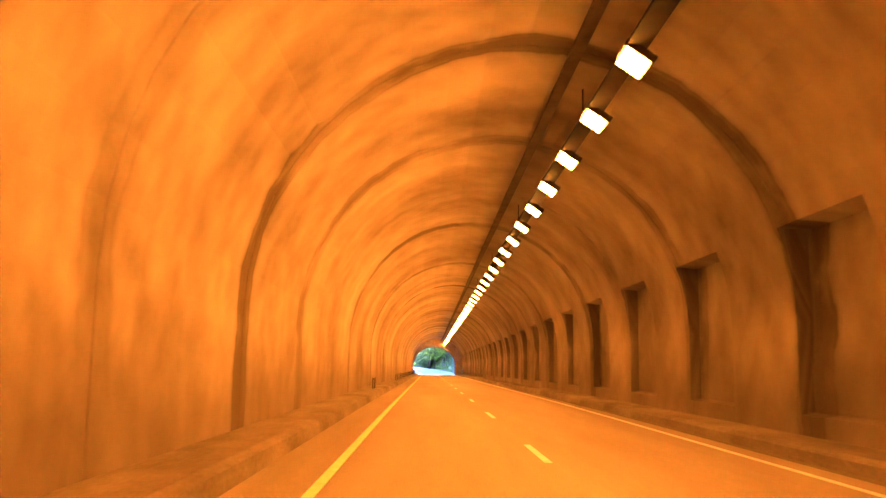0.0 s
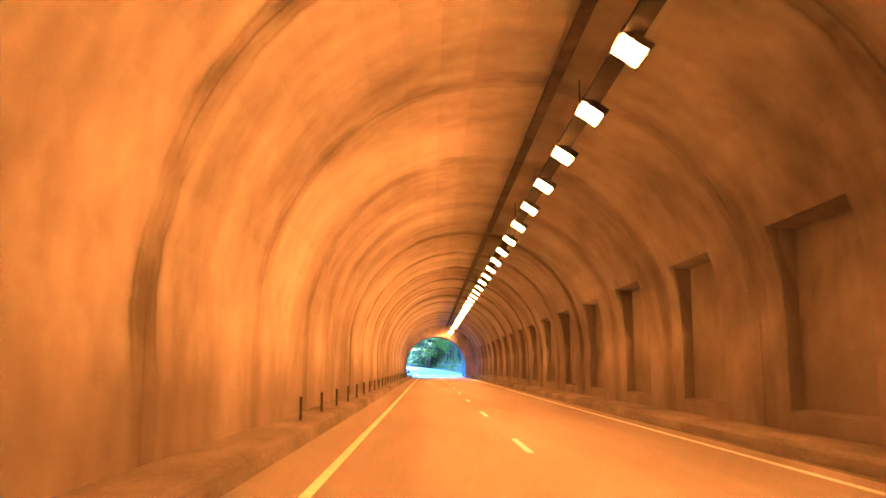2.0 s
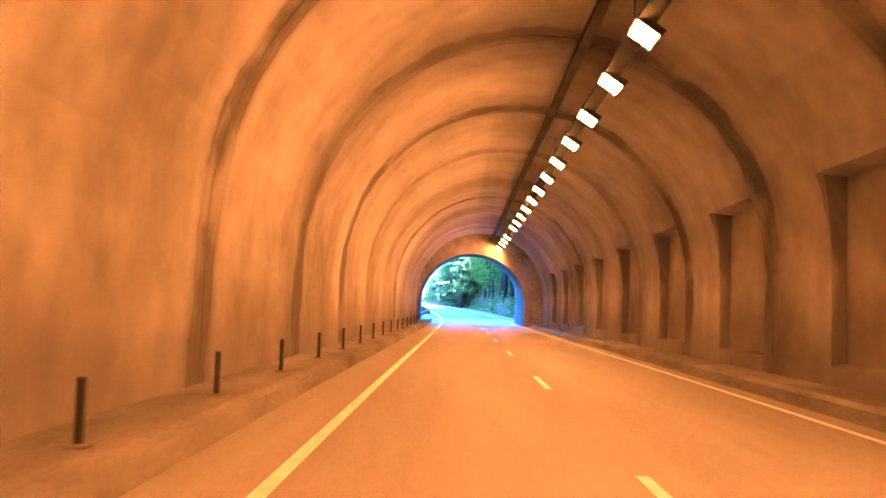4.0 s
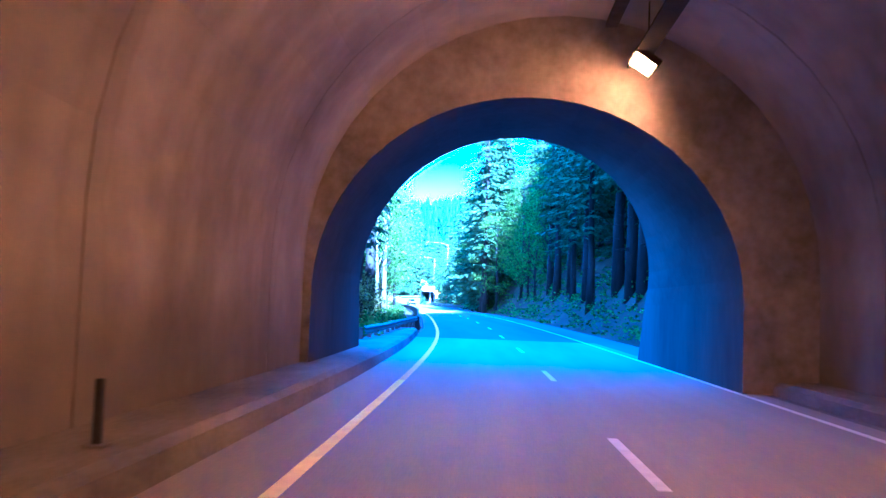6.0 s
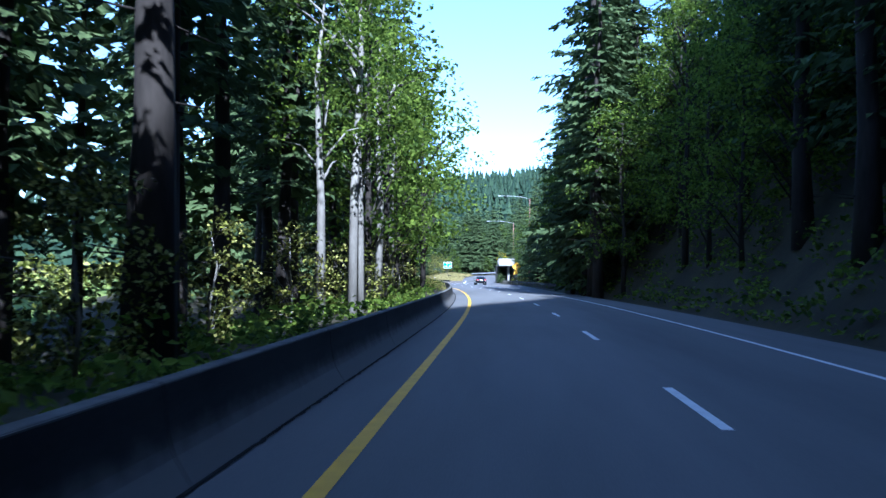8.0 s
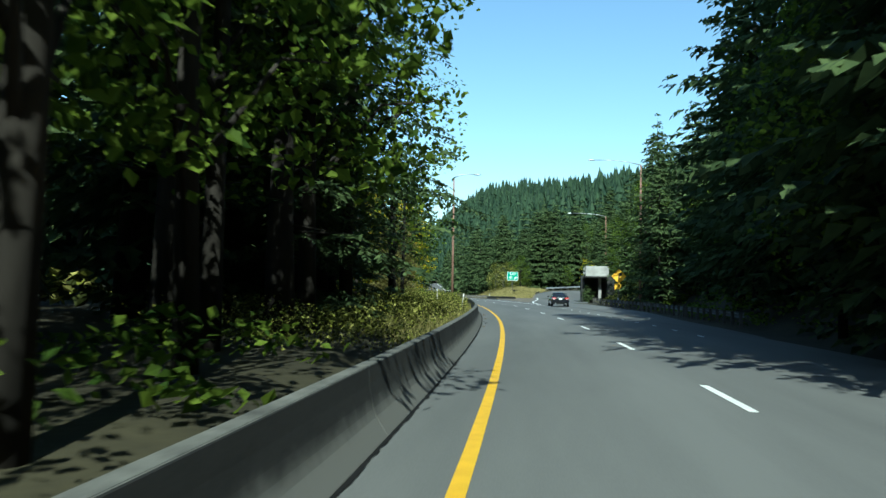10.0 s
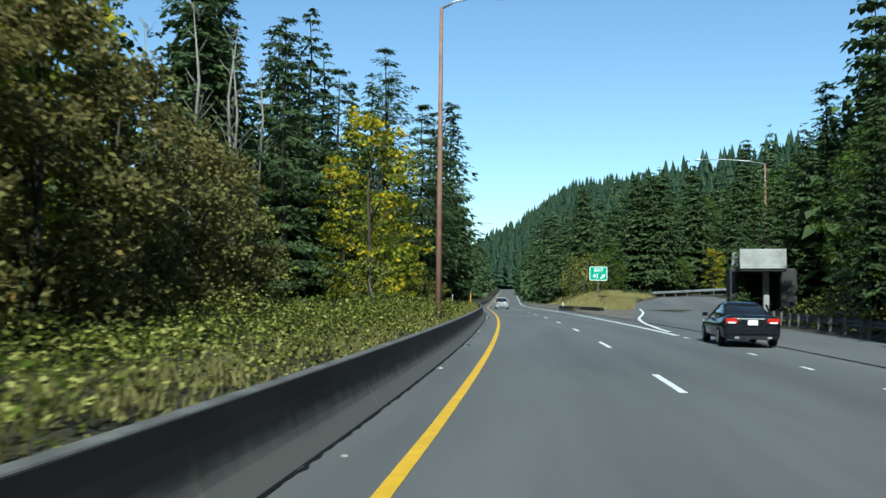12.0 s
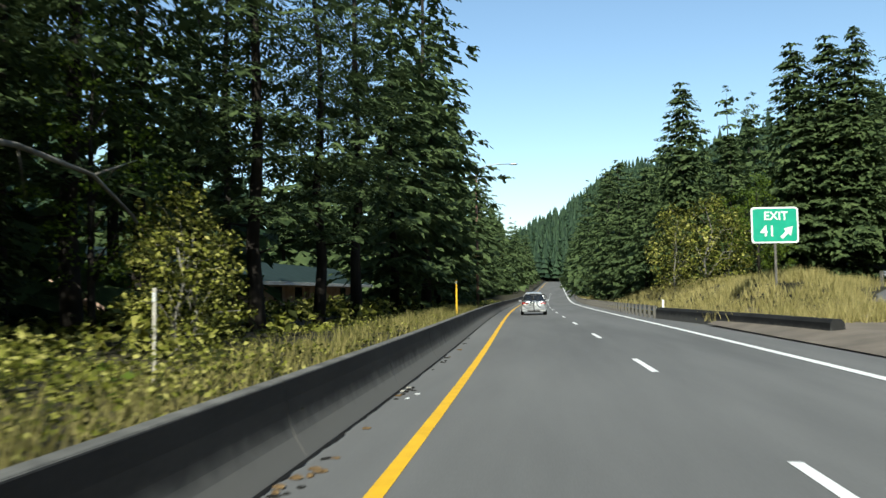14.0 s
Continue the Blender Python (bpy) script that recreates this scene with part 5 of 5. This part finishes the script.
street_lamp(13.8, 2.3, "tall rust-brown street lamp behind the barrier").matrix_basis = stand(384.35, -2.48, 0.2)
street_lamp(14.2, 5.0, "tall grey street lamp among the trees").matrix_basis = stand(380, 17.3, 1.0, 180)
street_lamp(12.6, 5.6, "tall grey street lamp beside the ramp").matrix_basis = stand(427, 24.6, 1.4, 176)
street_lamp(13.0, 3.2, "tall street lamp beyond the firs").matrix_basis = stand(486, -3.2, 0.2)


def marker_post(label, colour, high=1.3, wide=0.1):
    post = tagged(new("marker_post"), label, "post", "roadside marker posts")
    child(boxes("stake", [((0, 0, high / 2 - 0.15), (wide, 0.05, high + 0.3))], colour), post)
    child(boxes("reflector", [((0, -0.03, high - 0.12), (wide * 0.8, 0.012, 0.12))], SIGN_WHITE), post)
    return post


marker_post("pale wooden marker post in the grass", PALE_POST, 1.5, 0.04).matrix_basis = stand(417.4, -3.6, ground_z(417.4, -3.6) - 0.25, 8)
marker_post("thin pale marker post in the brush", PALE_POST, 1.2, 0.06).matrix_basis = stand(348.2, -3.9, ground_z(348, -3.9), 0)
marker_post("leaning pale marker post by the barrier", PALE_POST, 1.1, 0.06).matrix_basis = stand(343, -2.2, ground_z(343, -2.2)) @ pose(0, 0, 0, 0, 8, 0)
marker_post("white plastic marker post by the guard rail", SIGN_WHITE, 0.95, 0.16).matrix_basis = stand(384, 15.9, 0)
marker_post("white plastic marker post in the gore", SIGN_WHITE, 1.0, 0.12).matrix_basis = stand(458.5, 9.4, 0.05)
marker_post("yellow wooden post by the far barrier", YELLOW_PAINT, 2.0, 0.09).matrix_basis = stand(452, -2.4, 0.3)


def overpass():
    br = tagged(new("overpass"), "small concrete bridge with a pale parapet over a dark passage", "bridge")
    # Deck underside, abutments and backing painted near-black for the shade under the bridge.
    child(boxes("deck", [((0.8, 0.6, 3.75), (3.4, 4.4, 0.5))], SHADED_CONCRETE), br)
    child(boxes("parapet", [((0.8, -1.5, 4.6), (3.4, 0.2, 1.25))], PARAPET), br)
    child(boxes("kerb_beam", [((0.8, -1.66, 3.86), (3.4, 0.14, 0.3))], PARAPET), br)
    child(boxes("parapet", [((0.8, 2.7, 4.6), (3.4, 0.2, 1.25))], PARAPET), br)
    child(boxes("pier", [((1.4, 0.9, 1.75), (0.45, 0.5, 4.0))], PARAPET), br)
    child(boxes("back_wall", [((0.8, 3.0, 1.7), (4.2, 0.3, 4.2))], SHADED_CONCRETE), br)
    child(boxes("abutment", [((3.0, 1.4, 1.7), (1.2, 2.6, 4.2))], SHADED_CONCRETE), br)
    child(boxes("abutment", [((-1.1, 1.7, 1.7), (0.5, 2.2, 4.2))], SHADED_CONCRETE), br)
    return br


overpass().matrix_basis = stand(416.3, 19.7, 0.2, -8)


def shed():
    b = tagged(new("shed"), "low building with a dark green roof behind the firs", "building")
    child(boxes("wall", [((0, 0, 1.25), (46, 6, 2.5))], SHED_WALL), b)
    v = [(-24, -4.2, 2.45), (24, -4.2, 2.45), (24, 4.2, 2.45), (-24, 4.2, 2.45), (-24, 0, 4.2), (24, 0, 4.2)]
    v += [(x, y, z - 0.14) for x, y, z in v]
    child(mesh_object("roof", v, [(0, 1, 5, 4), (2, 3, 4, 5), (7, 6, 10, 11), (9, 8, 11, 10), (0, 4, 10, 6), (4, 3, 9, 10), (1, 7, 11, 5), (5, 11, 8, 2), (0, 6, 7, 1), (3, 2, 8, 9)], SHED_ROOF), b)
    child(boxes("fascia", [((0, -4.24, 2.32), (48, 0.05, 0.26))], SIGN_WHITE), b)
    for x in (-20, -13, -9, -5, -0.5, 4.2, 10.5, 17):
        child(boxes("window", [((x, -3.02, 1.6), (1.6, 0.08, 1.0))], GLASS), b)
    child(boxes("door", [((6.4, -3.02, 1.05), (1.0, 0.08, 2.1))], RUST), b)
    return b


shed().matrix_basis = stand(471, -20.5, 0.2, 86)


# ---- cars ----


def shell(name, stations, material):
    """Lofts rings of (x half-width list) along y: each station is (y, [(x, z), ...])."""
    m = len(stations[0][1])
    verts, faces = [], []
    for y, ring in stations:
        verts += [(x, y, z) for x, z in ring] + [(-x, y, z) for x, z in ring[::-1]]
    n = 2 * m
    for i in range(len(stations) - 1):
        for j in range(n):
            a, c = i * n + j, i * n + (j + 1) % n
            faces.append((a, c, c + n, a + n))
    faces.append(tuple(range(n - 1, -1, -1)))
    faces.append(tuple((len(stations) - 1) * n + j for j in range(n)))
    return mesh_object(name, verts, faces, material, smooth=True)


def wheel(radius, width):
    w = new("wheel")
    bm = bmesh.new()
    bmesh.ops.create_cone(bm, cap_ends=True, segments=24, radius1=radius, radius2=radius, depth=width, matrix=Euler((0, radians(90), 0)).to_matrix().to_4x4())
    bmesh.ops.bevel(bm, geom=[e for e in bm.edges if len(e.link_faces) == 2 and abs(e.verts[0].co.x - e.verts[1].co.x) < 1e-4], offset=0.03, segments=2, affect="EDGES")
    me = bpy.data.meshes.new("tyre")
    bm.to_mesh(me)
    bm.free()
    me.materials.append(RUBBER)
    child(new("tyre", me), w)
    bm = bmesh.new()
    bmesh.ops.create_cone(bm, cap_ends=True, segments=20, radius1=radius * 0.62, radius2=radius * 0.55, depth=width + 0.03, matrix=Euler((0, radians(90), 0)).to_matrix().to_4x4())
    me = bpy.data.meshes.new("rim")
    bm.to_mesh(me)
    bm.free()
    me.materials.append(STEEL)
    child(new("rim", me), w)
    return w


def car(label, paint, kind):
    """A car that drives along +y, its rear at y = 0."""
    c = tagged(new("car"), label, "car")
    half = 0.91
    if kind == "sedan":
        length, body_top, roof = 4.75, 0.98, 1.43
        cab = [(0.62, 0.98, 0.72), (1.25, 1.36, 0.6), (1.7, 1.43, 0.58), (2.5, 1.43, 0.58), (3.05, 1.28, 0.62), (3.55, 0.97, 0.72)]
        deck = [(0.0, 0.9, 0.76), (0.05, 0.985, 0.84), (0.16, 1.015, 0.88), (0.5, 1.02, 0.9), (1.2, 0.97, half), (2.4, 0.95, half), (3.5, 0.93, half), (4.3, 0.84, 0.86), (4.65, 0.72, 0.74), (4.75, 0.6, 0.6)]
    else:
        length, body_top, roof = 4.45, 1.0, 1.62
        cab = [(0.12, 1.0, 0.74), (0.4, 1.5, 0.62), (0.7, 1.6, 0.6), (2.2, 1.62, 0.6), (2.75, 1.45, 0.63), (3.4, 1.0, 0.74)]
        deck = [(0.0, 0.92, 0.78), (0.05, 1.0, 0.85), (0.16, 1.02, 0.88), (0.5, 1.02, 0.9), (1.2, 1.0, half), (2.4, 0.98, half), (3.3, 0.97, half), (4.0, 0.88, 0.86), (4.35, 0.76, 0.76), (4.45, 0.6, 0.6)]
    st = []
    for y, top, w in deck:
        low = 0.24 if y < length - 0.15 else 0.42
        st.append((y, [(0.0, top + 0.015), (w * 0.72, top), (w * 0.94, top - 0.09), (w, 0.66), (w * 0.985, low + 0.1), (w * 0.9, low), (0.0, low)]))
    child(shell("body", st, paint), c)
    st = []
    for y, top, w in cab:
        st.append((y, [(0.0, top), (w * 0.8, top - 0.02), (w, top - 0.09), (0.5 * (w + 0.8), max(0.93, top - 0.3)), (0.84, 0.9), (0.0, 0.9)]))
    child(shell("glasshouse", st, GLASS), c)
    st = []
    for y, top, w in cab[1:-1]:
        st.append((y, [(0.0, top + 0.014), (w * 0.8, top - 0.004), (w + 0.014, top - 0.085), (w - 0.03, top - 0.12), (0.0, top - 0.1)]))
    child(shell("roof", st, paint), c)
    for x in (-1, 1):
        o = child(boxes("pillar", [((0, 0, 0), (0.05, 0.09, 0.5))], paint), c)
        o.matrix_basis = Matrix.Translation((x * 0.7, cab[0][0] + 0.28, 1.17)) @ pose(0, 0, 0, -48 if kind == "sedan" else -25, -x * 14, 0)
        tail = child(boxes("tail_light", [((x * (half - 0.27), 0.05 if kind == "sedan" else 0.04, 0.83), (0.36, 0.13, 0.17))], TAIL_RED), c)
        child(boxes("reverse_lens", [((x * (half - 0.27), -0.014 if kind == "sedan" else -0.024, 0.775), (0.24, 0.02, 0.05))], SIGN_WHITE), tail)
        child(boxes("headlight", [((x * (half - 0.26), length - 0.2, 0.7), (0.3, 0.2, 0.14))], SIGN_WHITE), c)
        child(boxes("mirror", [((x * (half + 0.07), 3.05, 1.0), (0.18, 0.1, 0.13))], paint), c)
        child(boxes("exhaust", [((x * 0.5, -0.02, 0.3), (0.14, 0.14, 0.06))], STEEL), c)
        for y in (0.92, length - 0.92):
            w = child(wheel(0.325, 0.22), c)
            w.matrix_basis = Matrix.Translation((x * (half - 0.1), y, 0.325))
            child(boxes("wheel_arch", [((x * (half - 0.06), y, 0.43), (0.06, 0.76, 0.56))], RUBBER), c)
    child(boxes("bumper", [((0, 0.02, 0.5), (1.66, 0.16, 0.2)), ((0, 0.05, 0.34), (1.6, 0.14, 0.16))], paint), c)
    child(boxes("bumper_insert", [((0, -0.03, 0.3), (1.0, 0.08, 0.1))], RUBBER), c)
    child(boxes("licence_plate", [((0, -0.045 if kind == "sedan" else -0.05, 0.78 if kind == "sedan" else 0.75), (0.31, 0.02, 0.16))], SIGN_WHITE), c)
    child(boxes("trim", [((0, -0.04, 0.9), (0.7, 0.03, 0.04))], STEEL), c)
    if kind != "sedan":
        rack = child(boxes("rack", [((0, -0.3, 0.75), (0.1, 0.6, 0.06)), ((0, -0.45, 1.1), (0.06, 0.06, 0.75)), ((0, -0.45, 1.45), (0.9, 0.06, 0.06))], DARK_METAL), c)
        for k, y in enumerate((-0.35, -0.5)):
            for x in (-0.5, 0.5):
                bm = bmesh.new()
                bmesh.ops.create_cone(bm, cap_ends=False, segments=20, radius1=0.33, radius2=0.33, depth=0.04, matrix=pose(x + 0.1 * k, y, 1.15, 90, 0, 0))
                me = bpy.data.meshes.new("bicycle_wheel")
                bm.to_mesh(me)
                bm.free()
                me.materials.append(RUBBER)
                child(new("bicycle_wheel", me), c).modifiers.new("thick", "SOLIDIFY").thickness = 0.035
            child(tube("bicycle_frame", [(-0.5, y, 1.15), (-0.1, y, 1.12), (0.3, y, 1.5), (-0.25, y, 1.52), (-0.1, y, 1.12)], [0.02] * 5, DARK_METAL, 6), c)
    return c


car("black sedan taking the exit lane", PAINT_BLACK, "sedan").matrix_basis = stand(376.2, 8.25, 0.02, -3)
car("silver hatchback with bicycles on a rear rack", PAINT_SILVER, "hatch").matrix_basis = stand(467, 1.85, 0.0)

# ---- litter along the barrier ----
r = random.Random(12)
for k in range(64):
    s = r.uniform(376, 440) if k > 12 else r.uniform(318, 376)
    d = -0.84 + abs(r.gauss(0, 0.12))
    if k >= 40:
        s, d = (420.6 if k < 52 else 414.2) + r.gauss(0, 0.5), -0.87 + abs(r.gauss(0, 0.13))
    m = r.choice((PALE_POST, LEAF_LITTER, LEAF_LITTER, LEAF_LITTER, DIRT, DIRT, DIRT, SIGN_WHITE))
    big = 1.15 if m == LEAF_LITTER else 1.0
    w, l, h = (0.62 * big * q for q in (r.uniform(0.03, 0.1), r.uniform(0.04, 0.13), r.uniform(0.01, 0.03)))
    bm = bmesh.new()
    bmesh.ops.create_icosphere(bm, subdivisions=2, radius=1.0)
    for v in bm.verts:
        v.co *= 1 + 0.45 * noise.noise(v.co * 1.6 + Vector((k, 0, 0)))
    bm.transform(Matrix.Diagonal((w, l, h, 1)))
    me = bpy.data.meshes.new("litter")
    bm.to_mesh(me)
    bm.free()
    me.materials.append(m)
    ob = tagged(new("litter", me), {"leaf_litter": "brown clump of dead leaves on the shoulder", "dark_dirt": "dark clump of dirt on the shoulder"}.get(m.name, "crumpled pale scrap of litter on the shoulder"), "litter", "litter on the shoulder")
    ob.matrix_basis = stand(s, d, h * 0.7, r.uniform(0, 180))
